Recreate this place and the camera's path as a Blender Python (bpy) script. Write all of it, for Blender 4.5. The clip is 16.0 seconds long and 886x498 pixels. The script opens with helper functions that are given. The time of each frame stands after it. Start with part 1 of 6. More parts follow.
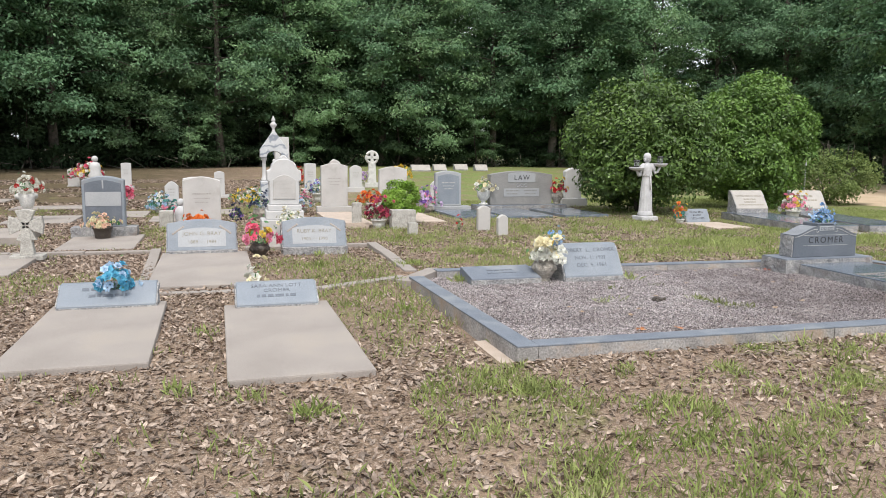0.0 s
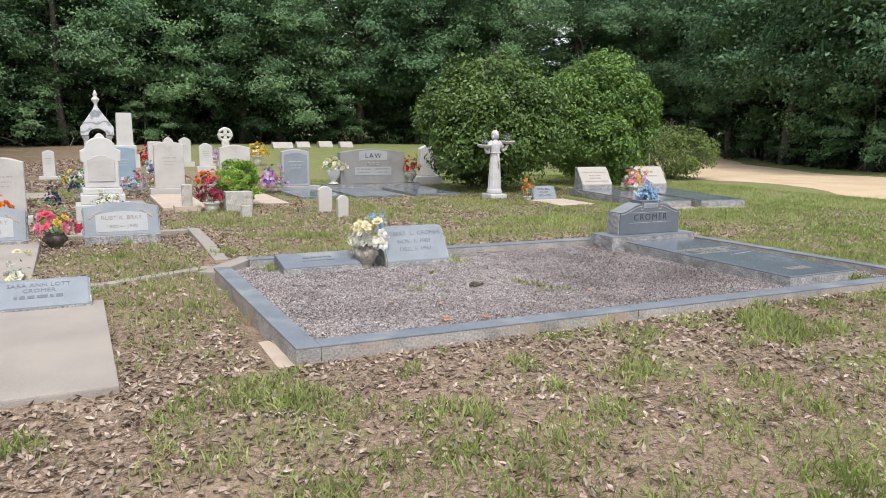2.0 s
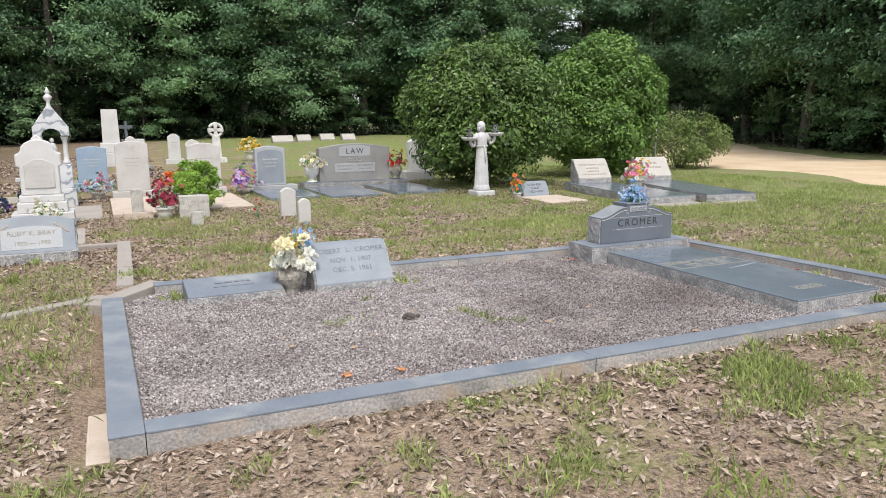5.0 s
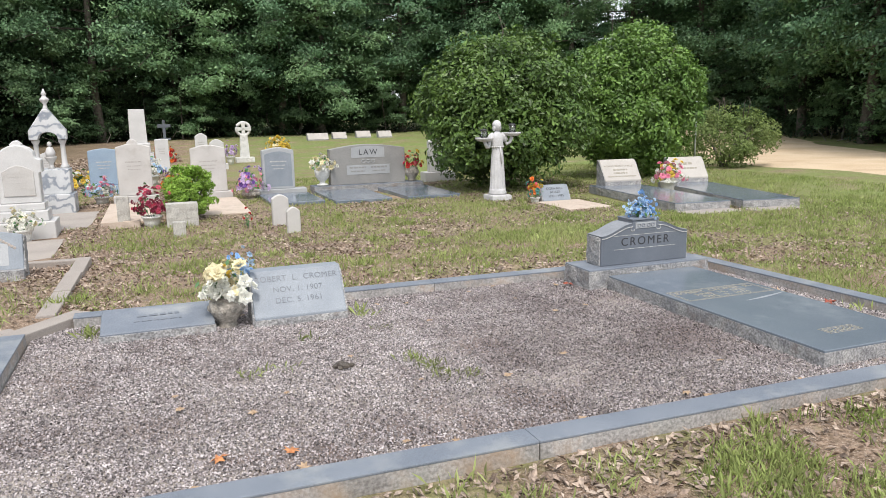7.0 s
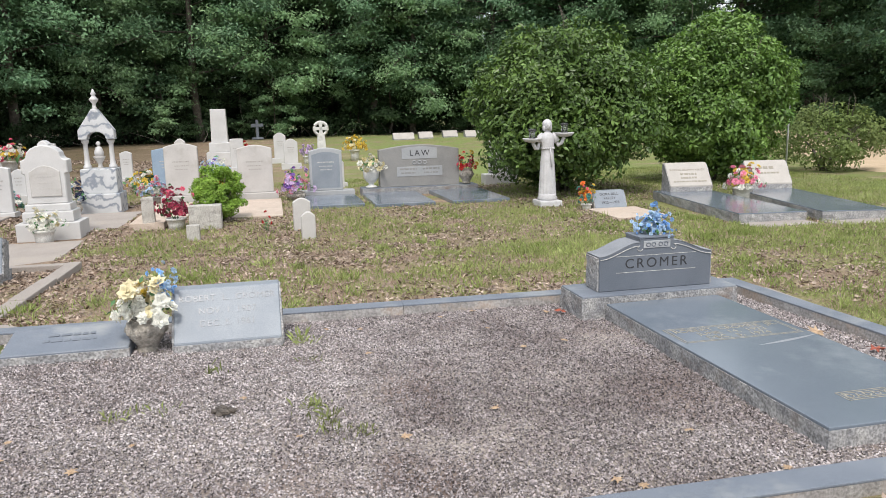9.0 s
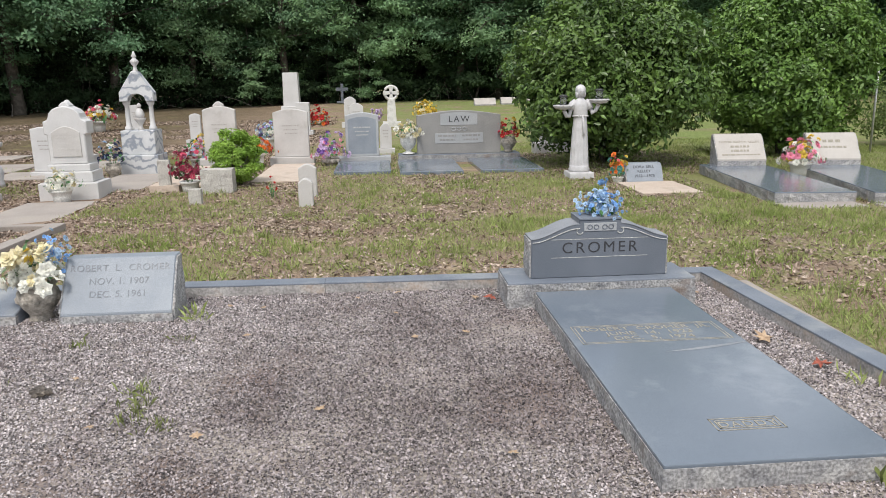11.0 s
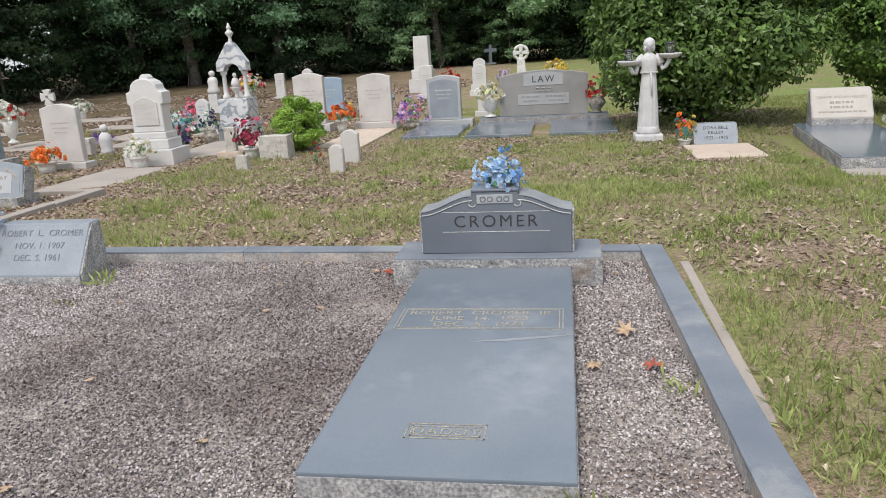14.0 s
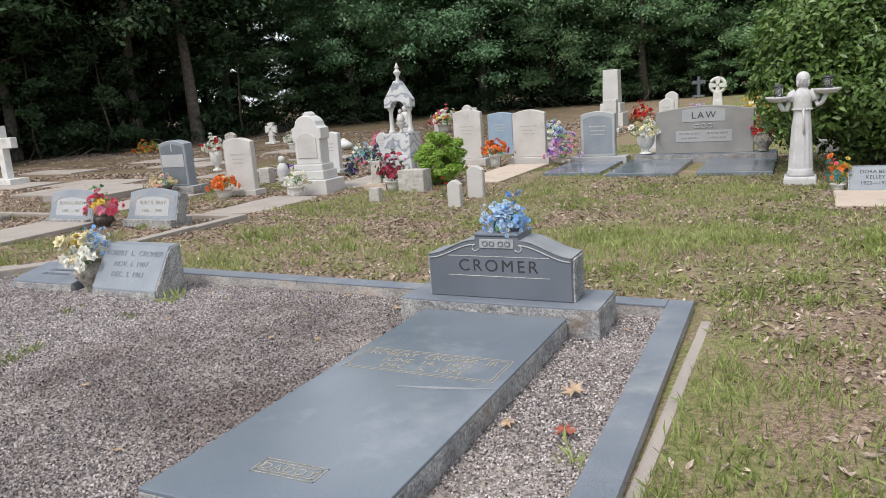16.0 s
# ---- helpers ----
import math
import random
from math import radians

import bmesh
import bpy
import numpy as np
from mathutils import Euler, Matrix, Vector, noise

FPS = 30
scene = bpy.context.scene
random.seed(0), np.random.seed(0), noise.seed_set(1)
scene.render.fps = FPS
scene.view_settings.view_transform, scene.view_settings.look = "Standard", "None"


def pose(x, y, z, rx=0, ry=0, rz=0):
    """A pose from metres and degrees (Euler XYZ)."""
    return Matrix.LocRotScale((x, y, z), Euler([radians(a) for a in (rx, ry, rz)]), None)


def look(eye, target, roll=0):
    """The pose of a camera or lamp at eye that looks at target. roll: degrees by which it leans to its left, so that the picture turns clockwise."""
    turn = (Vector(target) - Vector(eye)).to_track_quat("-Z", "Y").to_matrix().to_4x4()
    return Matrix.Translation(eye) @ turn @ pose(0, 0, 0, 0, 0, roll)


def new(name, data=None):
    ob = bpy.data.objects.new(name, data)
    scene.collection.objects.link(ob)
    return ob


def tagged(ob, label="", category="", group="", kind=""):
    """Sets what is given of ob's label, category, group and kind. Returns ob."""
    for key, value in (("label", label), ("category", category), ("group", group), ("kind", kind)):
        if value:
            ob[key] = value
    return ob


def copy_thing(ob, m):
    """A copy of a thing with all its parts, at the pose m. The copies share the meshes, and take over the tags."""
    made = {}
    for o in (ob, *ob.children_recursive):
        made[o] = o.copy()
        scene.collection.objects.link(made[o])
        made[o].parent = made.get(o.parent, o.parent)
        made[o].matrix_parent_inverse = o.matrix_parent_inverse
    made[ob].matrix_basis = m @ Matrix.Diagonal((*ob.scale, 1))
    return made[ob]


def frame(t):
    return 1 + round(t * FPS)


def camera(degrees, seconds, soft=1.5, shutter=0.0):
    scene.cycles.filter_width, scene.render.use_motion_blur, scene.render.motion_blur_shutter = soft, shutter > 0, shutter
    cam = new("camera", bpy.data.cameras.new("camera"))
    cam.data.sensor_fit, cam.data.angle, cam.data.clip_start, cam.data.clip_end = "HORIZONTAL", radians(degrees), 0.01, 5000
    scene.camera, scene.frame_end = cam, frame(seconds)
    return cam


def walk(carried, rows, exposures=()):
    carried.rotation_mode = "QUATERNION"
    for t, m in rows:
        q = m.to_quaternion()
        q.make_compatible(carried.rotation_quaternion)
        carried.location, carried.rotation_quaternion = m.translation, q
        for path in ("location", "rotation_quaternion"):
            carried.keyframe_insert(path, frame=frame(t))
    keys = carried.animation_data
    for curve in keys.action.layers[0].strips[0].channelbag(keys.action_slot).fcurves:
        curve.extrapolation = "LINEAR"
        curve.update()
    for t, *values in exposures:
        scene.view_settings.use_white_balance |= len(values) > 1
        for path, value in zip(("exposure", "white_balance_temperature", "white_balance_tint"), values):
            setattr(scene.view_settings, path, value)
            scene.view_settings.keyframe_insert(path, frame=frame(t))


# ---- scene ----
cam = camera(61.7, 16.0, 0.5)
METRES, EYE, TILT, LEAN, TURN = 9.8, 1.5, 0.0, 0.0, -16.9
ROWS = [
    (0.0, 0.0, 0.0, 0.0, 0.09, -7.64, -0.63),
    (0.5, 0.0165, 0.0098, 0.0003, -4.15, -8.58, -0.46),
    (1.0, 0.0384, 0.0192, 0.0013, -5.4, -8.88, -0.44),
    (1.5, 0.0565, 0.0286, 0.0023, -6.55, -9.08, -0.37),
    (2.0, 0.0689, 0.0456, 0.0024, -9.35, -9.32, -0.61),
    (2.5, 0.0793, 0.0657, 0.003, -10.25, -9.47, -0.4),
    (3.0, 0.0893, 0.0809, 0.0043, -10.78, -9.49, -0.14),
    (3.5, 0.1067, 0.0998, 0.0056, -10.11, -9.55, 0.22),
    (6.0, 0.2015, 0.2081, 0.0131, -6.84, -10.55, 0.56),
    (6.5, 0.2236, 0.2332, 0.0149, -6.23, -10.63, 0.69),
    (7.0, 0.2479, 0.2573, 0.017, -4.19, -10.56, 1.12),
    (7.5, 0.2808, 0.2784, 0.0194, 2.12, -10.43, 2.08),
    (8.0, 0.3093, 0.3007, 0.0176, 2.69, -10.42, 1.8),
    (10.5, 0.4578, 0.4049, 0.0102, 9.94, -11.66, 0.75),
    (11.0, 0.4933, 0.4172, 0.0092, 12.18, -12.87, 0.93),
    (11.5, 0.5221, 0.4333, 0.006, 12.55, -13.58, 0.88),
    (12.0, 0.5496, 0.4493, 0.005, 13.92, -14.21, 1.06),
    (12.5, 0.5841, 0.4628, 0.0043, 17.06, -14.97, 1.95),
    (13.0, 0.6152, 0.4763, 0.0026, 19.65, -15.44, 2.18),
    (13.5, 0.6443, 0.4946, 0.0014, 22.27, -15.36, 2.16),
    (14.0, 0.673, 0.5091, 0.0028, 25.86, -15.31, 3.22),
    (14.5, 0.7069, 0.5234, 0.0025, 30.26, -15.07, 3.32),
    (15.0, 0.7334, 0.5425, 0.0006, 34.53, -13.85, 3.41),
    (15.5, 0.7584, 0.5624, 0.0018, 38.72, -12.82, 3.9),
    (16.0, 0.7887, 0.5847, 0.0024, 42.71, -11.89, 3.9),
]
walk(cam, [(t, pose(0, 0, EYE, TILT, LEAN, TURN) @ pose(METRES * x, METRES * y, METRES * z, 90 + pitch, roll, yaw)) for t, x, y, z, yaw, pitch, roll in ROWS], [(0.0, 0.48), (7.5, 0.58), (11.0, 0.38), (16.0, 0.36)])

# ---- light ----
world = bpy.data.worlds.new("sky")
scene.world = world
world.use_nodes = True
wn = world.node_tree
sky = wn.nodes.new("ShaderNodeTexSky")
sky.sky_type = "NISHITA"
sky.sun_disc = False
sky.sun_elevation, sky.sun_rotation = radians(58), radians(195)
sky.dust_density, sky.ozone_density = 3.0, 0.6
# broken cloud: the sky's blue is veiled by pale grey-white cloud
wtc = wn.nodes.new("ShaderNodeTexCoord")
wno = wn.nodes.new("ShaderNodeTexNoise")
wno.inputs["Scale"].default_value, wno.inputs["Detail"].default_value = 3.2, 6
wn.links.new(wtc.outputs["Generated"], wno.inputs["Vector"])
wra = wn.nodes.new("ShaderNodeValToRGB")
wra.color_ramp.elements[0].position, wra.color_ramp.elements[0].color = 0.38, (0.45, 0.45, 0.45, 1)
wra.color_ramp.elements[1].position, wra.color_ramp.elements[1].color = 0.66, (1, 1, 1, 1)
wn.links.new(wno.outputs["Fac"], wra.inputs["Fac"])
wmx = wn.nodes.new("ShaderNodeMix")
wmx.data_type = "RGBA"
wn.links.new(wra.outputs["Color"], wmx.inputs["Factor"])
wn.links.new(sky.outputs["Color"], wmx.inputs["A"])
wmx.inputs["B"].default_value = (7.5, 7.9, 8.3, 1)
wn.links.new(wmx.outputs["Result"], wn.nodes["Background"].inputs["Color"])
wn.nodes["Background"].inputs["Strength"].default_value = 0.13
sun = new("sun", bpy.data.lights.new("sun", "SUN"))
sun.data.energy, sun.data.angle, sun.data.color = 1.9, radians(12), (1.0, 0.96, 0.9)
sun.matrix_world = look((-3, -11.5, 19), (0, 0, 0))


# ---- materials ----
def material(name, colors, scale=8.0, rough=0.8, bump=0.3, fine=120.0, fine_amount=0.35, stain=None, stain_scale=1.2, stain_at=(0.5, 0.7), metal=0.0, translucent=0.0, vary=0.0, spec=0.5, bump_scale=None, stain_core=None):
    """A surface of two or more base colours in broad noise, with fine grain, stains of their own shape and relief."""
    m = bpy.data.materials.new(name)
    m.use_nodes = True
    nt = m.node_tree
    n, link = nt.nodes, nt.links.new
    bsdf = n["Principled BSDF"]
    tc = n.new("ShaderNodeTexCoord")
    big = n.new("ShaderNodeTexNoise")
    big.inputs["Scale"].default_value, big.inputs["Detail"].default_value = scale, 6
    link(tc.outputs["Object"], big.inputs["Vector"])
    ramp = n.new("ShaderNodeValToRGB")
    e = ramp.color_ramp.elements
    for i, c in enumerate(colors):
        at = 0.32 + 0.36 * i / max(1, len(colors) - 1)
        el = e[i] if i < 2 else e.new(at)
        el.position, el.color = at, (*c, 1)
    link(big.outputs["Fac"], ramp.inputs["Fac"])
    col = ramp.outputs["Color"]
    grain = n.new("ShaderNodeTexNoise")
    grain.inputs["Scale"].default_value, grain.inputs["Detail"].default_value = fine, 3
    link(tc.outputs["Object"], grain.inputs["Vector"])
    if fine_amount:
        gm = n.new("ShaderNodeMapRange")
        gm.inputs["From Min"].default_value, gm.inputs["From Max"].default_value = 0.35, 0.65
        gm.inputs["To Min"].default_value, gm.inputs["To Max"].default_value = 1 - fine_amount, 1 + fine_amount
        link(grain.outputs["Fac"], gm.inputs["Value"])
        mul = n.new("ShaderNodeVectorMath")
        mul.operation = "SCALE"
        link(col, mul.inputs[0])
        link(gm.outputs["Result"], mul.inputs["Scale"])
        col = mul.outputs["Vector"]
    if stain:
        st = n.new("ShaderNodeTexNoise")
        st.inputs["Scale"].default_value, st.inputs["Detail"].default_value, st.inputs["Roughness"].default_value = stain_scale, 7, 0.65
        link(tc.outputs["Object"], st.inputs["Vector"])
        sr = n.new("ShaderNodeMapRange")
        sr.inputs["From Min"].default_value, sr.inputs["From Max"].default_value = stain_at
        spread = st.outputs["Fac"]
        if stain_core:
            # the stain gathers round a place: x, y, radius, weight
            far = n.new("ShaderNodeVectorMath")
            far.operation = "DISTANCE"
            link(tc.outputs["Object"], far.inputs[0])
            far.inputs[1].default_value = (stain_core[0], stain_core[1], 0.1)
            fall = n.new("ShaderNodeMapRange")
            fall.inputs["From Max"].default_value = stain_core[2]
            fall.inputs["To Min"].default_value, fall.inputs["To Max"].default_value = stain_core[3], -stain_core[3] * 0.5
            link(far.outputs["Value"], fall.inputs["Value"])
            both = n.new("ShaderNodeMath")
            link(st.outputs["Fac"], both.inputs[0])
            link(fall.outputs["Result"], both.inputs[1])
            spread = both.outputs[0]
        link(spread, sr.inputs["Value"])
        mx = n.new("ShaderNodeMix")
        mx.data_type = "RGBA"
        link(sr.outputs["Result"], mx.inputs["Factor"])
        link(col, mx.inputs["A"])
        mx.inputs["B"].default_value = (*stain, 1)
        col = mx.outputs["Result"]
    if vary:
        oi = n.new("ShaderNodeObjectInfo")
        gi = n.new("ShaderNodeNewGeometry")
        ad = n.new("ShaderNodeMath")
        ad.operation = "ADD"
        link(oi.outputs["Random"], ad.inputs[0])
        link(gi.outputs["Random Per Island"], ad.inputs[1])
        vr = n.new("ShaderNodeMapRange")
        vr.inputs["From Max"].default_value = 2.0
        vr.inputs["To Min"].default_value, vr.inputs["To Max"].default_value = 1 - vary, 1 + vary
        link(ad.outputs[0], vr.inputs["Value"])
        mv = n.new("ShaderNodeVectorMath")
        mv.operation = "SCALE"
        link(col, mv.inputs[0])
        link(vr.outputs["Result"], mv.inputs["Scale"])
        col = mv.outputs["Vector"]
    link(col, bsdf.inputs["Base Color"])
    bsdf.inputs["Roughness"].default_value = rough
    bsdf.inputs["Metallic"].default_value = metal
    bsdf.inputs["Specular IOR Level"].default_value = spec
    if bump:
        bp = n.new("ShaderNodeBump")
        bp.inputs["Strength"].default_value, bp.inputs["Distance"].default_value = bump, 0.01
        src = grain
        if bump_scale:
            src = n.new("ShaderNodeTexNoise")
            src.inputs["Scale"].default_value, src.inputs["Detail"].default_value = bump_scale, 6
            link(tc.outputs["Object"], src.inputs["Vector"])
        link(src.outputs["Fac"], bp.inputs["Height"])
        link(bp.outputs["Normal"], bsdf.inputs["Normal"])
    if translucent:
        tr = n.new("ShaderNodeBsdfTranslucent")
        link(col, tr.inputs["Color"])
        ms = n.new("ShaderNodeMixShader")
        ms.inputs["Fac"].default_value = translucent
        link(bsdf.outputs["BSDF"], ms.inputs[1])
        link(tr.outputs["BSDF"], ms.inputs[2])
        link(ms.outputs["Shader"], n["Material Output"].inputs["Surface"])
    return m


GRANITE = material("grey_granite_honed", [(0.115, 0.13, 0.155), (0.155, 0.17, 0.2)], 2.0, 0.32, 0.02, 260, 0.28, stain=(0.19, 0.205, 0.23), stain_scale=1.5, stain_at=(0.5, 0.8))
GRANITE_TOP = material("grey_granite_steeled", [(0.135, 0.155, 0.19), (0.185, 0.205, 0.24)], 3.0, 0.6, 0.05, 240, 0.22, stain=(0.3, 0.31, 0.31), stain_scale=2.5, stain_at=(0.52, 0.75))
GRANITE_ROCK = material("grey_granite_rock_pitched", [(0.2, 0.2, 0.21), (0.38, 0.37, 0.36)], 9.0, 0.85, 0.9, 70, 0.4, stain=(0.2, 0.15, 0.12), stain_scale=3.0, stain_at=(0.55, 0.75), bump_scale=28)
GRANITE_PALE = material("pale_granite", [(0.33, 0.34, 0.355), (0.39, 0.395, 0.405)], 3.0, 0.5, 0.05, 220, 0.18)
GRANITE_PALE_TOP = material("grey_granite_axed_top", [(0.2, 0.21, 0.23), (0.27, 0.28, 0.3)], 4.0, 0.7, 0.1, 220, 0.2)
GRANITE_LIGHT = material("light_grey_granite", [(0.205, 0.23, 0.265), (0.265, 0.29, 0.32)], 3.0, 0.5, 0.1, 200, 0.2, stain=(0.28, 0.27, 0.25), stain_scale=2.2, stain_at=(0.55, 0.8))
GRANITE_BROWN = material("warm_grey_granite", [(0.23, 0.225, 0.22), (0.29, 0.28, 0.27)], 3.0, 0.45, 0.05, 220, 0.2)
GRANITE_BLUE = material("blue_grey_granite", [(0.24, 0.32, 0.42), (0.29, 0.37, 0.46)], 3.0, 0.5, 0.05, 200, 0.2)
KERB_SIDE = material("weathered_kerb_side", [(0.25, 0.235, 0.225), (0.42, 0.405, 0.395)], 5.0, 0.9, 0.6, 60, 0.25, stain=(0.33, 0.24, 0.17), stain_scale=2.5, stain_at=(0.5, 0.7), bump_scale=40)
MARBLE = material("weathered_white_marble", [(0.44, 0.42, 0.405), (0.53, 0.51, 0.49)], 2.5, 0.6, 0.2, 90, 0.06, stain=(0.34, 0.31, 0.28), stain_scale=3.2, stain_at=(0.52, 0.8))
MARBLE_BRIGHT = material("white_marble", [(0.5, 0.49, 0.485), (0.58, 0.57, 0.565)], 2.5, 0.55, 0.15, 90, 0.05, stain=(0.42, 0.4, 0.37), stain_scale=2.0, stain_at=(0.55, 0.85))
STATUE_STONE = material("cast_stone", [(0.46, 0.45, 0.46), (0.57, 0.56, 0.57)], 5.0, 0.8, 0.3, 120, 0.12, stain=(0.36, 0.35, 0.34), stain_scale=4, stain_at=(0.55, 0.8))
OLD_STONE = material("lichened_old_stone", [(0.36, 0.34, 0.31), (0.52, 0.5, 0.46)], 6.0, 0.9, 0.5, 60, 0.2, stain=(0.14, 0.13, 0.12), stain_scale=5, stain_at=(0.5, 0.72))
CONCRETE = material("old_concrete", [(0.285, 0.25, 0.225), (0.36, 0.32, 0.29)], 1.6, 0.9, 0.25, 130, 0.12, stain=(0.35, 0.3, 0.25), stain_scale=1.6, stain_at=(0.52, 0.78))
CONCRETE_PINK = material("reddish_concrete", [(0.45, 0.36, 0.29), (0.56, 0.47, 0.4)], 2.0, 0.9, 0.3, 130, 0.12, stain=(0.32, 0.25, 0.19), stain_scale=2.2, stain_at=(0.5, 0.75))
PEBBLE = material("crushed_granite", [(0.46, 0.4, 0.4), (0.66, 0.6, 0.6)], 9, 0.9, 0.2, 60, 0.2, vary=0.95, stain=(0.19, 0.15, 0.15), stain_scale=0.55, stain_at=(0.42, 0.85), stain_core=(5.6, 6.0, 2.6, 0.2))
ENGRAVED = material("engraved_dark_stone", [(0.035, 0.035, 0.04), (0.05, 0.05, 0.055)], 30, 0.9, 0.2)
ENGRAVED_PALE = material("engraved_pale_cut", [(0.4, 0.4, 0.39), (0.5, 0.49, 0.47)], 30, 0.9, 0.2)
ENGRAVED_FAINT = material("worn_marble_cut", [(0.34, 0.32, 0.3), (0.4, 0.38, 0.36)], 30, 0.9, 0.2)
ENGRAVED_TAN = material("engraved_tan_cut", [(0.24, 0.22, 0.18), (0.3, 0.275, 0.225)], 30, 0.9, 0.2)
BARK = material("bark", [(0.06, 0.05, 0.04), (0.14, 0.12, 0.1)], 6.0, 0.95, 0.8, 40, 0.3, bump_scale=22)
BARK_PINE = material("pine_bark", [(0.12, 0.09, 0.075), (0.2, 0.16, 0.14)], 6.0, 0.95, 0.8, 40, 0.3, bump_scale=18)
TWIG = material("dead_twigs", [(0.16, 0.14, 0.12), (0.24, 0.21, 0.18)], 8, 0.95, 0.2)
LEAF_OAK = material("oak_leaves", [(0.095, 0.195, 0.1), (0.185, 0.315, 0.16)], 0.6, 0.5, 0, 3, 0.25, translucent=0.35, vary=0.4, spec=0.45)
LEAF_OAK_PALE = material("pale_green_leaves", [(0.115, 0.215, 0.095), (0.21, 0.335, 0.155)], 0.6, 0.5, 0, 3, 0.25, translucent=0.35, vary=0.4, spec=0.45)
# leaves darkened to carry the shade inside the woods in their colour
LEAF_SHADED = material("leaves_with_painted_shade", [(0.03, 0.058, 0.026), (0.058, 0.1, 0.042)], 0.6, 0.65, 0, 3, 0.2, translucent=0.25, vary=0.35, spec=0.25)
LEAF_GLOSSY = material("camellia_leaves", [(0.08, 0.15, 0.035), (0.165, 0.27, 0.06)], 1.1, 0.36, 0, 6, 0.25, translucent=0.18, vary=0.55, spec=0.38)
LEAF_GLOSSY_DEEP = material("deep_camellia_leaves", [(0.075, 0.145, 0.032), (0.155, 0.26, 0.055)], 1.1, 0.36, 0, 6, 0.25, translucent=0.18, vary=0.55, spec=0.38)
LEAF_BOX = material("boxwood_leaves", [(0.15, 0.27, 0.03), (0.25, 0.38, 0.06)], 3, 0.5, 0, 9, 0.2, translucent=0.3, vary=0.35)
LEAF_BRUSH = material("brush_leaves", [(0.13, 0.19, 0.05), (0.2, 0.25, 0.09)], 1, 0.6, 0, 6, 0.2, translucent=0.3, vary=0.4, spec=0.3)
STEM_GREEN = material("artificial_leaves", [(0.05, 0.15, 0.05), (0.1, 0.24, 0.08)], 9, 0.6, 0, 30, 0.2, vary=0.3)
GRASS = material("grass_blades", [(0.19, 0.245, 0.065), (0.32, 0.355, 0.14)], 1.2, 0.7, 0, 5, 0.15, translucent=0.3, vary=0.7, spec=0.3)
LITTER = material("dead_oak_leaves", [(0.21, 0.15, 0.115), (0.44, 0.355, 0.29)], 7, 0.85, 0.1, 60, 0.3, vary=0.8, spec=0.3)
RED_LEAF = material("red_fallen_leaf", [(0.25, 0.06, 0.04), (0.33, 0.1, 0.06)], 9, 0.8, 0.1, 60, 0.2)
SAND = material("sandy_road", [(0.5, 0.37, 0.24), (0.6, 0.47, 0.33)], 0.6, 0.95, 0.3, 30, 0.1, stain=(0.4, 0.28, 0.18), stain_scale=0.7, stain_at=(0.55, 0.8))
URN_STONE = material("urn_cast_stone", [(0.3, 0.27, 0.23), (0.46, 0.42, 0.37)], 12, 0.9, 0.6, 60, 0.2, stain=(0.13, 0.12, 0.1), stain_scale=9, stain_at=(0.5, 0.7))
DARK_URN = material("dark_bronze_urn", [(0.06, 0.05, 0.045), (0.12, 0.1, 0.08)], 8, 0.5, 0.1, metal=0.3)
WHITE_POT = material("white_plaster_pot", [(0.62, 0.61, 0.58), (0.72, 0.71, 0.68)], 6, 0.7, 0.2, stain=(0.4, 0.38, 0.34), stain_scale=6, stain_at=(0.55, 0.8))
BLACK_METAL = material("black_lantern_metal", [(0.03, 0.03, 0.032), (0.05, 0.05, 0.05)], 8, 0.4, 0.05)
POLE_METAL = material("galvanised_pole", [(0.4, 0.41, 0.42), (0.5, 0.51, 0.52)], 8, 0.45, 0.05, metal=0.6)
GLASS = bpy.data.materials.new("lantern_glass")
GLASS.use_nodes = True
GLASS.node_tree.nodes["Principled BSDF"].inputs["Transmission Weight"].default_value = 0.9
GLASS.node_tree.nodes["Principled BSDF"].inputs["Roughness"].default_value = 0.05
PETAL = {}
for pn, pc in dict(white=(0.78, 0.77, 0.7), cream=(0.8, 0.72, 0.48), yellow=(0.75, 0.55, 0.1), pink=(0.8, 0.3, 0.42), rose=(0.72, 0.12, 0.2), red=(0.55, 0.04, 0.04),
                   burgundy=(0.3, 0.04, 0.08), orange=(0.8, 0.22, 0.05), blue=(0.25, 0.45, 0.75), paleblue=(0.5, 0.65, 0.82), sky=(0.15, 0.5, 0.7), purple=(0.25, 0.13, 0.45), lilac=(0.65, 0.5, 0.72), navy=(0.05, 0.06, 0.12), peach=(0.75, 0.5, 0.38), teal=(0.12, 0.35, 0.32)).items():
    PETAL[pn] = material(pn + "_silk_petals", [tuple(c * 0.85 for c in pc), pc], 20, 0.7, 0, 60, 0.12, translucent=0.15, vary=0.2, spec=0.3)


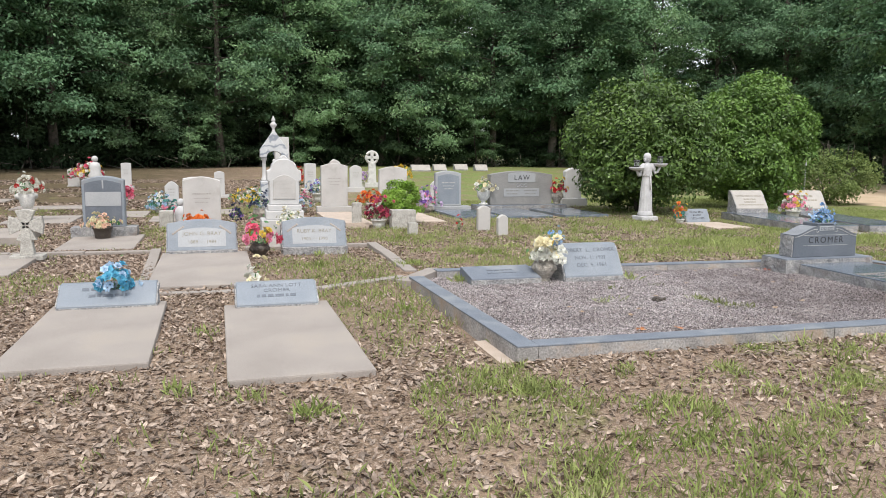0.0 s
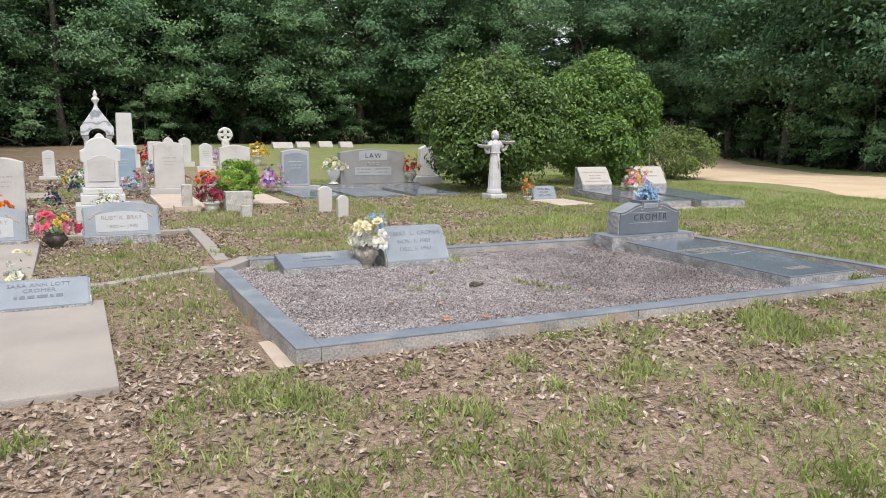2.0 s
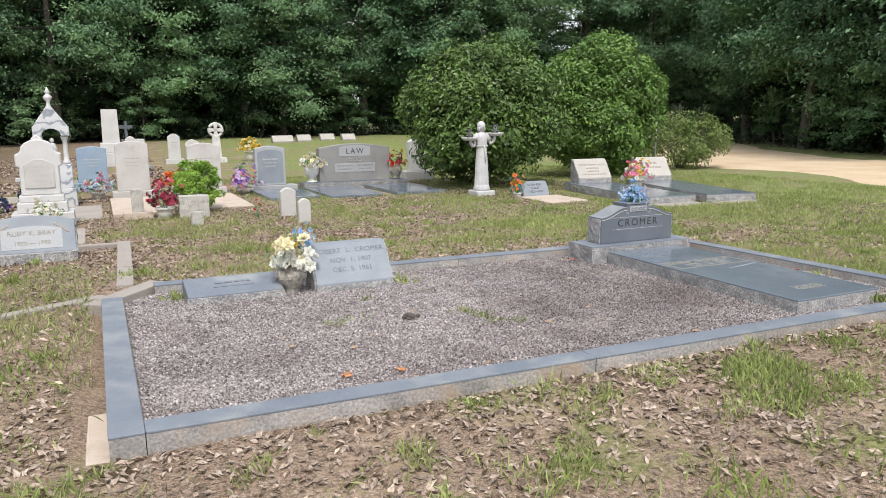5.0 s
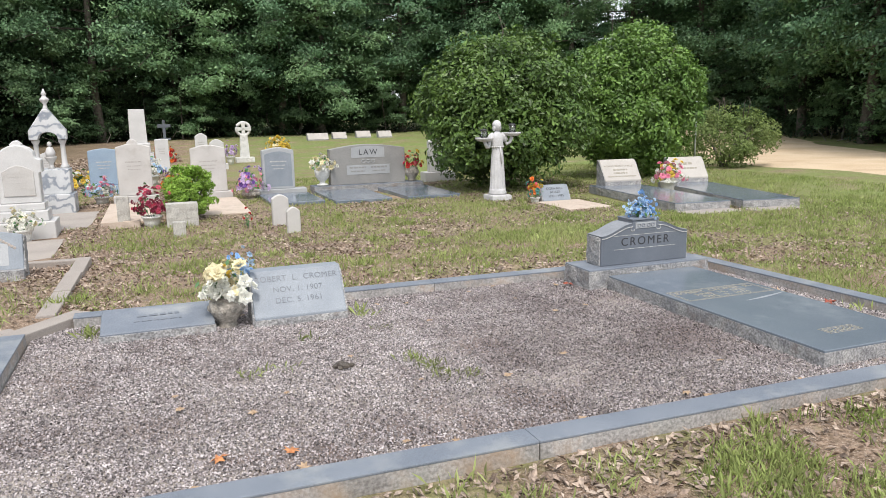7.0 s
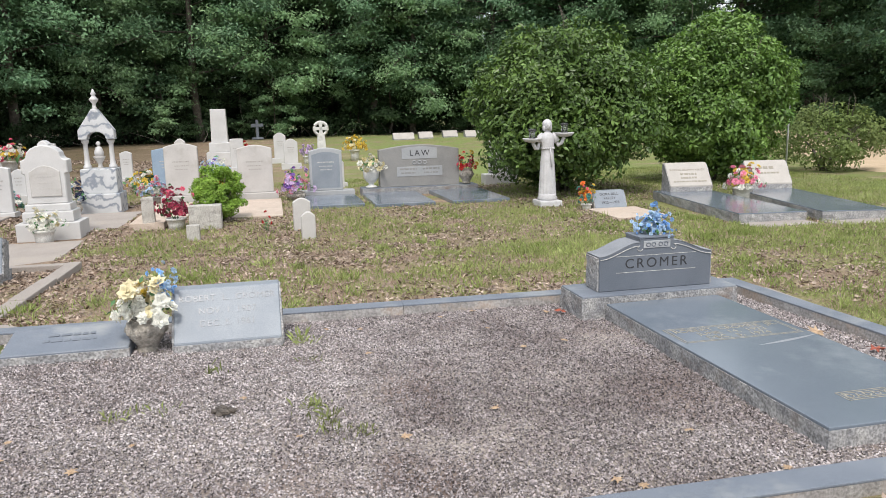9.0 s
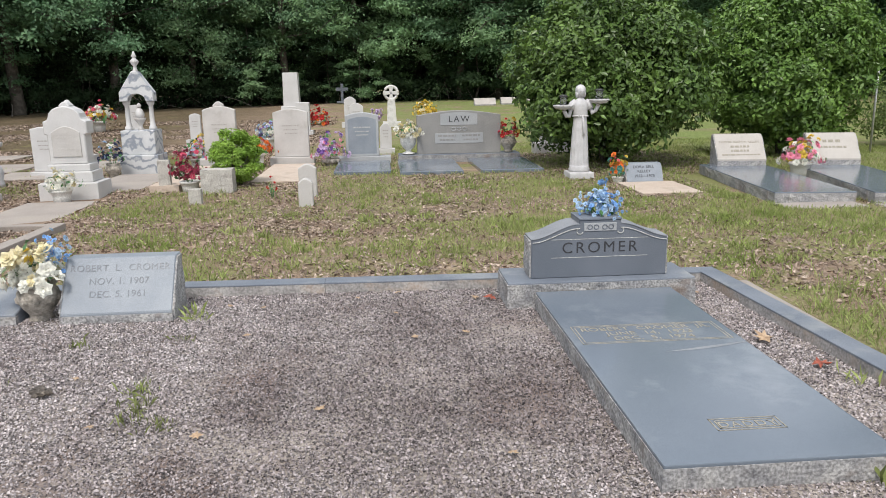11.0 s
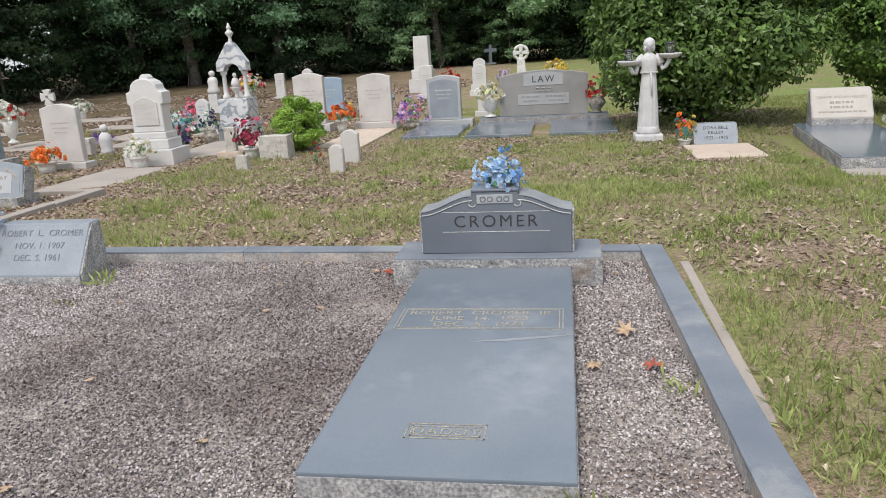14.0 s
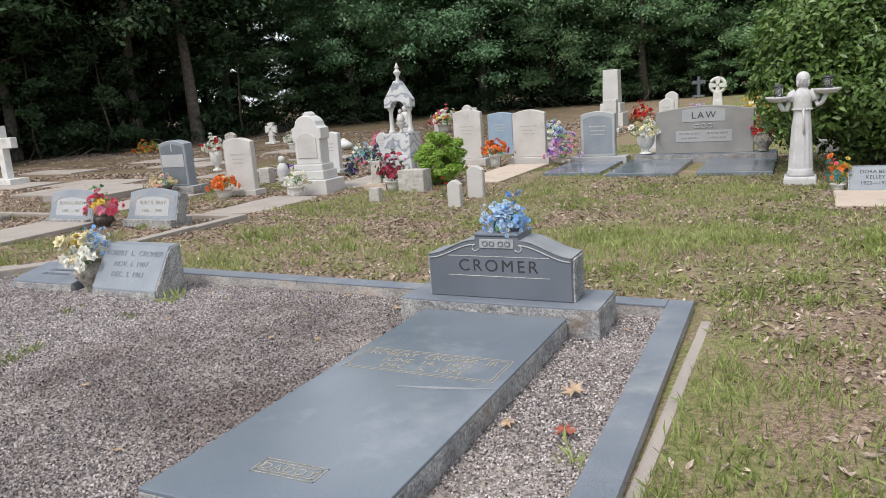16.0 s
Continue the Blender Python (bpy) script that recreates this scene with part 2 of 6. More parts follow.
# marble with dark flowing veins
def veined(name):
    m = material(name, [(0.48, 0.49, 0.5), (0.6, 0.6, 0.61)], 3, 0.5, 0.1, 90, 0.05)
    nt = m.node_tree
    n, link = nt.nodes, nt.links.new
    tc = n.new("ShaderNodeTexCoord")
    wv = n.new("ShaderNodeTexWave")
    wv.wave_type, wv.bands_direction = "BANDS", "Z"
    wv.inputs["Scale"].default_value, wv.inputs["Distortion"].default_value = 1.3, 16
    wv.inputs["Detail"].default_value, wv.inputs["Detail Scale"].default_value = 4, 1.4
    link(tc.outputs["Object"], wv.inputs["Vector"])
    mr = n.new("ShaderNodeMapRange")
    mr.inputs["From Min"].default_value, mr.inputs["From Max"].default_value = 0.58, 1.05
    link(wv.outputs["Fac"], mr.inputs["Value"])
    mx = n.new("ShaderNodeMix")
    mx.data_type = "RGBA"
    b = n["Principled BSDF"]
    old = b.inputs["Base Color"].links[0].from_socket
    link(mr.outputs["Result"], mx.inputs["Factor"])
    link(old, mx.inputs["A"])
    mx.inputs["B"].default_value = (0.2, 0.225, 0.27, 1)
    link(mx.outputs["Result"], b.inputs["Base Color"])
    return m


MARBLE_VEIN = veined("grey_veined_marble")


def ground_material():
    m = bpy.data.materials.new("worn_lawn")
    m.use_nodes = True
    nt = m.node_tree
    n, link = nt.nodes, nt.links.new
    tc = n.new("ShaderNodeTexCoord")

    def noise_node(scale, detail=6, rough=0.6):
        a = n.new("ShaderNodeTexNoise")
        a.inputs["Scale"].default_value, a.inputs["Detail"].default_value, a.inputs["Roughness"].default_value = scale, detail, rough
        link(tc.outputs["Object"], a.inputs["Vector"])
        return a.outputs["Fac"]

    def rng(v, a, b, lo=0.0, hi=1.0):
        r = n.new("ShaderNodeMapRange")
        for k, x in zip(("From Min", "From Max", "To Min", "To Max"), (a, b, lo, hi)):
            r.inputs[k].default_value = x
        link(v, r.inputs["Value"])
        return r.outputs["Result"]

    def mix(f, a, b):
        x = n.new("ShaderNodeMix")
        x.data_type = "RGBA"
        link(f, x.inputs["Factor"])
        for key, v in (("A", a), ("B", b)):
            if isinstance(v, tuple):
                x.inputs[key].default_value = (*v, 1)
            else:
                link(v, x.inputs[key])
        return x.outputs["Result"]

    def op(kind, a, b):
        x = n.new("ShaderNodeMath")
        x.operation = kind
        for i, v in enumerate((a, b)):
            if isinstance(v, float):
                x.inputs[i].default_value = v
            else:
                link(v, x.inputs[i])
        return x.outputs[0]

    sep = n.new("ShaderNodeSeparateXYZ")
    link(tc.outputs["Object"], sep.inputs[0])
    speck = noise_node(38, 4, 0.7)
    litter = mix(rng(speck, 0.36, 0.64), (0.11, 0.075, 0.05), (0.36, 0.26, 0.19))
    litter = mix(rng(noise_node(110, 2), 0.55, 0.7), litter, (0.47, 0.38, 0.3))
    bare = mix(rng(noise_node(9), 0.35, 0.65), (0.36, 0.26, 0.18), (0.47, 0.36, 0.27))
    soil = mix(op("MULTIPLY", rng(noise_node(1.3), 0.54, 0.7), rng(sep.outputs["X"], -5.0, 0.0)), litter, bare)
    # darker brown ground under the oaks to the north-west
    dark_soil = mix(rng(noise_node(14, 5, 0.7), 0.35, 0.65), (0.075, 0.06, 0.035), (0.19, 0.145, 0.09))
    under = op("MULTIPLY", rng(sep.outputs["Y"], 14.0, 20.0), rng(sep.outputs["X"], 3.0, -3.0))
    soil = mix(op("MULTIPLY", under, rng(noise_node(0.8, 6), 0.3, 0.5, 0.5, 1.0)), soil, dark_soil)
    green = mix(rng(noise_node(26, 4, 0.7), 0.35, 0.65), (0.12, 0.13, 0.045), (0.3, 0.29, 0.13))
    lush = mix(rng(noise_node(8, 5), 0.35, 0.65), (0.14, 0.19, 0.055), (0.24, 0.285, 0.1))
    # more grass to the east, leaf litter to the west under the oaks, mown lawn to the north-east
    east = rng(sep.outputs["X"], -1.0, 7.0, -0.14, 0.03)
    g = op("ADD", noise_node(0.9, 7, 0.7), east)
    c = mix(rng(g, 0.46, 0.6), soil, green)
    far = op("MULTIPLY", rng(sep.outputs["Y"], 17.0, 23.0), op("MULTIPLY", rng(op("ADD", sep.outputs["X"], rng(noise_node(0.4), 0.3, 0.7, -3.0, 3.0)), 3.0, 9.0), rng(sep.outputs["X"], 27.0, 22.0)))
    side = op("MULTIPLY", rng(sep.outputs["X"], 10.0, 14.0), rng(sep.outputs["Y"], 4.0, 9.0))
    lawn = op("MAXIMUM", far, op("MULTIPLY", side, 0.75))
    c = mix(op("MULTIPLY", lawn, rng(noise_node(0.7, 6), 0.4, 0.58, 0.25, 1.0)), c, lush)
    b = n["Principled BSDF"]
    link(c, b.inputs["Base Color"])
    b.inputs["Roughness"].default_value = 0.95
    b.inputs["Specular IOR Level"].default_value = 0.2
    bp = n.new("ShaderNodeBump")
    bp.inputs["Strength"].default_value, bp.inputs["Distance"].default_value = 0.8, 0.03
    link(speck, bp.inputs["Height"])
    link(bp.outputs["Normal"], b.inputs["Normal"])
    return m


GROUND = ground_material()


# ---- building helpers ----
def smooth(a, b, v):
    t = min(max((v - a) / (b - a), 0), 1)
    return t * t * (3 - 2 * t)


def ground_z(x, y):
    z = 0.05 * (1 - smooth(8, 13, y)) - 0.07 * (1 - smooth(1, 3, x)) * smooth(10, 13, y)
    z += 0.035 * (1 - smooth(6, 9, x)) * (1 - smooth(8, 12, y))
    z += -0.13 * smooth(15, 23, y) + 0.45 * smooth(28, 46, y)
    return z


def part(name, bm, mat, parent=None, label=""):
    me = bpy.data.meshes.new(name)
    bm.to_mesh(me)
    bm.free()
    me.materials.append(mat)
    ob = new(name, me)
    ob.parent = parent
    if label:
        ob["label"] = label
    return ob


def thing(name, x, y, label, category, group="", turn=0.0, z=None, kind=""):
    ob = new(name)
    ob.empty_display_size = 0.1
    ob.matrix_world = pose(x, y, ground_z(x, y) - 0.01 if z is None else z, 0, 0, turn)
    return tagged(ob, label, category, group, kind)


def bm_box(x0, x1, y0, y1, z0, z1, bevel=0.006, bm=None):
    one = bmesh.new()
    bmesh.ops.create_cube(one, size=1.0, matrix=Matrix.LocRotScale(((x0 + x1) / 2, (y0 + y1) / 2, (z0 + z1) / 2), None, (x1 - x0, y1 - y0, z1 - z0)))
    if bevel:
        bmesh.ops.bevel(one, geom=one.edges[:], offset=bevel, segments=2, affect="EDGES", profile=0.6)
    return merge(bm, one)


def merge(bm, one):
    if bm is None:
        return one
    tmp = bpy.data.meshes.new("tmp")
    one.to_mesh(tmp)
    one.free()
    bm.from_mesh(tmp)
    bpy.data.meshes.remove(tmp)
    return bm


def bm_profile(pts, y0, y1, bevel=0.006, bm=None):
    """A solid with the outline pts in x, z, from y0 (front) to y1."""
    one = bmesh.new()
    vs = [one.verts.new((x, y0, z)) for x, z in pts]
    f = one.faces.new(vs)
    r = bmesh.ops.extrude_face_region(one, geom=[f])
    bmesh.ops.translate(one, verts=[v for v in r["geom"] if isinstance(v, bmesh.types.BMVert)], vec=(0, y1 - y0, 0))
    bmesh.ops.recalc_face_normals(one, faces=one.faces[:])
    if bevel:
        caps = [e for e in one.edges if abs(e.verts[0].co.y - e.verts[1].co.y) < 1e-6]
        bmesh.ops.bevel(one, geom=caps, offset=bevel, segments=1, affect="EDGES")
    return merge(bm, one)


def bm_slant(w, h, d0, d1, front_h, bevel=0.006, x=0.0, bm=None):
    """A marker whose face leans back: base depth d0, top depth d1, from y=0 at the front foot."""
    one = bmesh.new()
    pr = [(0, 0), (0, front_h), (d0 - d1, h), (d0, h), (d0, 0)]
    vs = [one.verts.new((x - w / 2, py, pz)) for py, pz in pr]
    f = one.faces.new(vs)
    r = bmesh.ops.extrude_face_region(one, geom=[f])
    bmesh.ops.translate(one, verts=[v for v in r["geom"] if isinstance(v, bmesh.types.BMVert)], vec=(w, 0, 0))
    bmesh.ops.recalc_face_normals(one, faces=one.faces[:])
    if bevel:
        bmesh.ops.bevel(one, geom=one.edges[:], offset=bevel, segments=1, affect="EDGES")
    return merge(bm, one)


def bm_rock(x0, x1, y0, y1, z0, z1, rough=0.012, cell=0.06, seed=0, top=False):
    """A block with rock-pitched sides: the sides bulge and break, the top stays sawn."""
    bm = bmesh.new()
    bmesh.ops.create_cube(bm, size=1.0, matrix=Matrix.LocRotScale(((x0 + x1) / 2, (y0 + y1) / 2, (z0 + z1) / 2), None, (x1 - x0, y1 - y0, z1 - z0)))
    for axis, length in enumerate((x1 - x0, y1 - y0, z1 - z0)):
        cuts = min(24, max(1, int(length / cell)))
        es = [e for e in bm.edges if abs((e.verts[0].co - e.verts[1].co)[axis]) > length * 0.9]
        bmesh.ops.subdivide_edges(bm, edges=es, cuts=cuts, use_grid_fill=True)
    bm.normal_update()
    for v in bm.verts:
        if v.co.z > z1 - 1e-4 and not top:
            if v.co.x in (x0, x1) or v.co.y in (y0, y1):
                pass
            else:
                continue
        k = noise.noise(v.co * 14 + Vector((seed, 0, 0))) + 0.6 * noise.noise(v.co * 37 + Vector((0, seed, 0)))
        side = Vector((v.normal.x, v.normal.y, 0 if not top else v.normal.z))
        v.co += side * k * rough
    return bm


def bm_tube(path, radii, seg=8, bm=None, caps=True):
    one = bmesh.new()
    rings = []
    for i, p in enumerate(path):
        p = Vector(p)
        d = (Vector(path[min(i + 1, len(path) - 1)]) - Vector(path[max(i - 1, 0)])).normalized()
        a = d.orthogonal().normalized() if abs(d.z) > 0.95 else d.cross(Vector((0, 0, 1))).normalized()
        b = d.cross(a)
        rings.append([one.verts.new(p + (a * math.cos(2 * math.pi * j / seg) + b * math.sin(2 * math.pi * j / seg)) * radii[i]) for j in range(seg)])
    for r0, r1 in zip(rings, rings[1:]):
        for j in range(seg):
            one.faces.new((r0[j], r0[(j + 1) % seg], r1[(j + 1) % seg], r1[j]))
    if caps:
        one.faces.new(rings[0][::-1])
        one.faces.new(rings[-1])
    bmesh.ops.recalc_face_normals(one, faces=one.faces[:])
    for f in one.faces:
        f.smooth = True
    return merge(bm, one)


def bm_turned(profile, seg=20, x=0.0, y=0.0, bm=None, flat=1.0):
    """A turned solid: profile of (radius, height)."""
    one = bmesh.new()
    rings = [[one.verts.new((x + r * math.cos(2 * math.pi * j / seg), y + flat * r * math.sin(2 * math.pi * j / seg), z)) for j in range(seg)] for r, z in profile]
    for r0, r1 in zip(rings, rings[1:]):
        for j in range(seg):
            f = one.faces.new((r0[j], r0[(j + 1) % seg], r1[(j + 1) % seg], r1[j]))
            f.smooth = True
    one.faces.new(rings[0][::-1])
    one.faces.new(rings[-1])
    return merge(bm, one)


def letters(words, size, mat, parent, m, name="lettering", spread=1.0, align="CENTER"):
    """Cut letters, a hair proud of their stone; m is the pose of the middle of the line in the parent's space."""
    cu = bpy.data.curves.new(name, "FONT")
    cu.body, cu.size, cu.extrude, cu.space_character = words, size, 0.0015, spread
    cu.align_x, cu.align_y = align, "CENTER"
    tmp = bpy.data.objects.new("tmp", cu)
    me = bpy.data.meshes.new_from_object(tmp)
    bpy.data.objects.remove(tmp)
    me.materials.append(mat)
    ob = new(name, me)
    ob.parent = parent
    ob.matrix_local = m
    return tagged(ob, kind="stuff")


def bars(parent, mat, m, rows, name="worn_lettering"):
    """Lines of writing worn past reading: short bars. rows of (x, y, length, height)."""
    bm = bmesh.new()
    for x, y, length, height in rows:
        at = -length / 2
        while at < length / 2:
            w = min(random.uniform(0.6, 2.6) * height, length / 2 - at)
            if w > 0.2 * height:
                bmesh.ops.create_cube(bm, size=1.0, matrix=Matrix.LocRotScale((x + at + w / 2, y, 0), None, (w, height, 0.003)))
            at += w + 0.5 * height
    ob = tagged(part(name, bm, mat, parent), kind="stuff")
    ob.matrix_local = m
    return ob


def soft_mesh(name, verts, faces_per, tv_count, mat, smooth_faces=False, quads=None):
    """A mesh out of arrays: verts (n*k, 3), the same faces repeated for each piece."""
    n = len(verts) // tv_count
    tf = np.array(faces_per)
    faces = (tf[None] + (np.arange(n) * tv_count)[:, None, None]).reshape(-1, tf.shape[1])
    me = bpy.data.meshes.new(name)
    me.vertices.add(len(verts))
    me.vertices.foreach_set("co", np.ascontiguousarray(verts, dtype=np.float32).ravel())
    k = tf.shape[1]
    me.loops.add(faces.size)
    me.loops.foreach_set("vertex_index", faces.astype(np.int32).ravel())
    me.polygons.add(len(faces))
    me.polygons.foreach_set("loop_start", np.arange(len(faces), dtype=np.int32) * k)
    me.update(calc_edges=True)
    if smooth_faces:
        me.polygons.foreach_set("use_smooth", np.ones(len(faces), dtype=bool))
    me.materials.append(mat)
    return me


def scatter(template, pos, ax, ay, az, scale):
    """Template points placed at pos with axes ax, ay, az (n, 3) and a scale (n,)."""
    t = np.asarray(template, dtype=float)
    p = t[None, :, 0, None] * ax[:, None] + t[None, :, 1, None] * ay[:, None] + t[None, :, 2, None] * az[:, None]
    return (pos[:, None] + p * scale[:, None, None]).reshape(-1, 3)


def unit(v):
    return v / np.maximum(np.linalg.norm(v, axis=1, keepdims=True), 1e-9)


def axes(rng, normals, spread):
    """Random axes whose third leans round the given normals."""
    az = unit(normals + rng.normal(0, spread, normals.shape))
    ax = unit(np.cross(az, rng.normal(0, 1, normals.shape)))
    return ax, np.cross(az, ax), az


LEAF_T = [(-0.5, 0, 0), (-0.12, 0.24, 0.05), (0.5, 0, -0.08), (-0.12, -0.24, 0.05)]
LEAF_F = [(0, 1, 2), (0, 2, 3)]


def rose_template():
    """A silk bloom: three rings of cupped petals."""
    pts, tris = [], []
    for count, r0, r1, z0, z1, turn in ((6, 0.08, 0.52, 0.0, 0.1, 0.0), (5, 0.05, 0.36, 0.04, 0.27, 0.4), (4, 0.02, 0.19, 0.1, 0.34, 0.9)):
        for k in range(count):
            a, w = 2 * math.pi * k / count + turn, math.pi / count * 1.05
            i = len(pts)
            pts += [(r0 * math.cos(a), r0 * math.sin(a), z0), (0.72 * r1 * math.cos(a - w), 0.72 * r1 * math.sin(a - w), z0 * 0.3 + z1 * 0.7), (r1 * math.cos(a), r1 * math.sin(a), z1), (0.72 * r1 * math.cos(a + w), 0.72 * r1 * math.sin(a + w), z0 * 0.3 + z1 * 0.7)]
            tris += [(i, i + 1, i + 2), (i, i + 2, i + 3)]
    return pts, tris


PETAL_T, PETAL_F = rose_template()


def leaf_mesh(name, mat, seed, pos, out, size, spread=0.7):
    rng = np.random.default_rng(seed)
    ax, ay, az = axes(rng, out, spread)
    return soft_mesh(name, scatter(LEAF_T, pos, ax, ay, az, size * rng.uniform(0.6, 1.3, len(pos))), LEAF_F, 4, mat)


# ---- ground ----
def build_ground():
    xs = np.concatenate([[-2500, -600, -200, -90, -50], np.arange(-30, -6, 1.5), np.arange(-6, 15, 0.25), np.arange(15, 48, 1.5), [55, 90, 200, 600, 2500]])
    ys = np.concatenate([[-2500, -600, -200, -60, -20, -8], np.arange(-4, 21, 0.25), np.arange(21, 60, 1.5), [70, 100, 200, 600, 2500]])
    bm = bmesh.new()
    grid = [[bm.verts.new((x, y, ground_z(x, y) + (0.012 * noise.noise(Vector((x * 1.7, y * 1.7, 0))) if -6 <= x <= 15 and -4 <= y <= 21 else 0) - (0.1 if 2.0 <= x <= 8.4 and 4.6 <= y <= 8.0 else 0))) for x in xs] for y in ys]
    for r0, r1 in zip(grid, grid[1:]):
        for j in range(len(xs) - 1):
            f = bm.faces.new((r0[j], r0[j + 1], r1[j + 1], r1[j]))
            f.smooth = True
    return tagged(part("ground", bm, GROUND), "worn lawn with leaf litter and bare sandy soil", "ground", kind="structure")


build_ground()


def build_road():
    mid = [(17, -14), (19.3, 0), (21.0, 11), (23.6, 19), (27.5, 28), (34, 40), (42, 55)]
    bm = bmesh.new()
    rows = []
    for i in range(len(mid) - 1):
        for k in range(8):
            t = k / 8
            p, q = Vector(mid[i]), Vector(mid[i + 1])
            c = p.lerp(q, t)
            d = (Vector(mid[min(i + 2, len(mid) - 1)]) - Vector(mid[max(i - 1, 0)])).normalized()
            s = Vector((d.y, -d.x))
            w = 4.0 + 0.35 * noise.noise(Vector((i + t, 3, 0)) * 2)
            rows.append([bm.verts.new((*(c + s * w * f).to_2d(), ground_z(c.x, c.y) + 0.03 - 0.05 * abs(f) ** 4)) for f in (-1, -0.6, 0, 0.6, 1)])
    for r0, r1 in zip(rows, rows[1:]):
        for j in range(4):
            bm.faces.new((r0[j], r0[j + 1], r1[j + 1], r1[j])).smooth = True
    bmesh.ops.recalc_face_normals(bm, faces=bm.faces[:])
    return tagged(part("road", bm, SAND), "pale orange sandy dirt road", "road", kind="structure")


build_road()


# ---- the kerbed plot ----
def plot_z(x, y):
    """The gravel's height: the plot falls gently to the north-east."""
    return 0.09 - 0.0085 * (x - 2) - 0.007 * (y - 5)


def sloped(bm):
    for v in bm.verts:
        v.co.z += plot_z(v.co.x, v.co.y) - 0.08
        if v.co.x > 8:
            v.co.x += 0.03 * (8.1 - v.co.y)
    return bm


def build_kerb():
    kerb = thing("plot_kerb", 0, 0, "low grey granite kerb round a gravel grave plot", "kerb", z=0)
    x0, x1, y0, y1, top = 1.92, 8.42, 4.55, 8.10, 0.165
    w = 0.155
    segs = [(x0, x0 + w, y0, y0 + 3.0), (x0 + w + 0.005, 4.6, y0, y0 + w), (4.606, x1, y0, y0 + w), (x1 - w, x1, y0 + w + 0.005, y1), (5.35, x1 - w - 0.005, y1 - w, y1), (2.35, 5.345, y1 - w, y1)]
    for i, (a, b, c, d) in enumerate(segs):
        high = top if i < 3 else 0.155
        part("kerb_stone", sloped(bm_rock(a, b, c, d, -0.06, high - 0.012, 0.006, 0.08, i)), KERB_SIDE, kerb, "rough weathered granite kerb stone")
        part("kerb_top", sloped(bm_box(a - 0.002, b + 0.002, c - 0.002, d + 0.002, high - 0.014, high, 0.005)), GRANITE_TOP, kerb, "honed blue-grey kerb top")
    # short slanting stone that closes the back corner
    bm = bm_box(-0.45, 0.45, -0.09, 0.09, -0.1, 0.13, 0.01)
    o = part("corner_stone", bm, CONCRETE, kerb, "pale concrete corner piece")
    o.matrix_local = pose(2.12, 7.85, 0, 0, 0, 52)
    return kerb


build_kerb()


def build_gravel():
    bm = bmesh.new()
    nx, ny = 60, 32
    grid = [[bm.verts.new((2.08 + 6.32 * i / nx, 4.70 + 3.25 * j / ny, plot_z(2.08 + 6.32 * i / nx, 4.70 + 3.25 * j / ny) - 0.012 + 0.012 * noise.noise(Vector((i * 0.2, j * 0.2, 4))))) for i in range(nx + 1)] for j in range(ny + 1)]
    for r0, r1 in zip(grid, grid[1:]):
        for i in range(nx):
            bm.faces.new((r0[i], r0[i + 1], r1[i + 1], r1[i])).smooth = True
    bed = tagged(part("gravel_bed", bm, material("gravel_dust", [(0.2, 0.17, 0.15), (0.42, 0.37, 0.33)], 60, 0.95, 0.8, 150, 0.3, stain=(0.2, 0.15, 0.13), stain_scale=1.1, stain_at=(0.5, 0.65))), "bed of crushed pinkish-grey granite gravel", "gravel", kind="stuff")
    rng = np.random.default_rng(5)
    n = 230000
    pos = np.stack([rng.uniform(2.09, 8.37, n), rng.uniform(4.71, 7.93, n), np.zeros(n)], 1)
    pos[:, 2] = plot_z(pos[:, 0], pos[:, 1]) - 0.004
    pos[:, 2] += rng.uniform(-0.008, 0.006, n)
    keep = ~((pos[:, 0] > 6.86) & (pos[:, 0] < 7.76) & (pos[:, 1] > 5.04))
    # bare sand strip east of the ledger
    bare = (pos[:, 0] > 7.75) & (rng.uniform(0, 1, n) < 0.55 * np.clip((6.4 - pos[:, 1]) / 1.5, 0, 1))
    pos = pos[keep & ~bare]
    ax, ay, az = axes(rng, np.tile([0, 0, 1.0], (len(pos), 1)), 0.85)
    stone = [(0.5, 0, 0), (-0.5, 0.1, 0), (0, 0.42, 0.05), (0.05, -0.4, 0), (0.05, 0, 0.34)]
    me = soft_mesh("pebbles", scatter(stone, pos, ax, ay, az, rng.uniform(0.008, 0.019, len(pos))), [(0, 2, 4), (2, 1, 4), (1, 3, 4), (3, 0, 4)], 5, PEBBLE)
    ob = new("pebbles", me)
    ob.parent = bed
    tagged(ob, "loose pinkish-grey crushed stones", kind="stuff")


build_gravel()


# ---- stones in the plot ----
FACE_UP = pose(0, 0, 0)


def face(x, y, z, lean=0.0):
    """Pose of writing on a face that looks to -y and leans back by so many degrees."""
    return pose(x, y, z, 90 - lean, 0, 0)


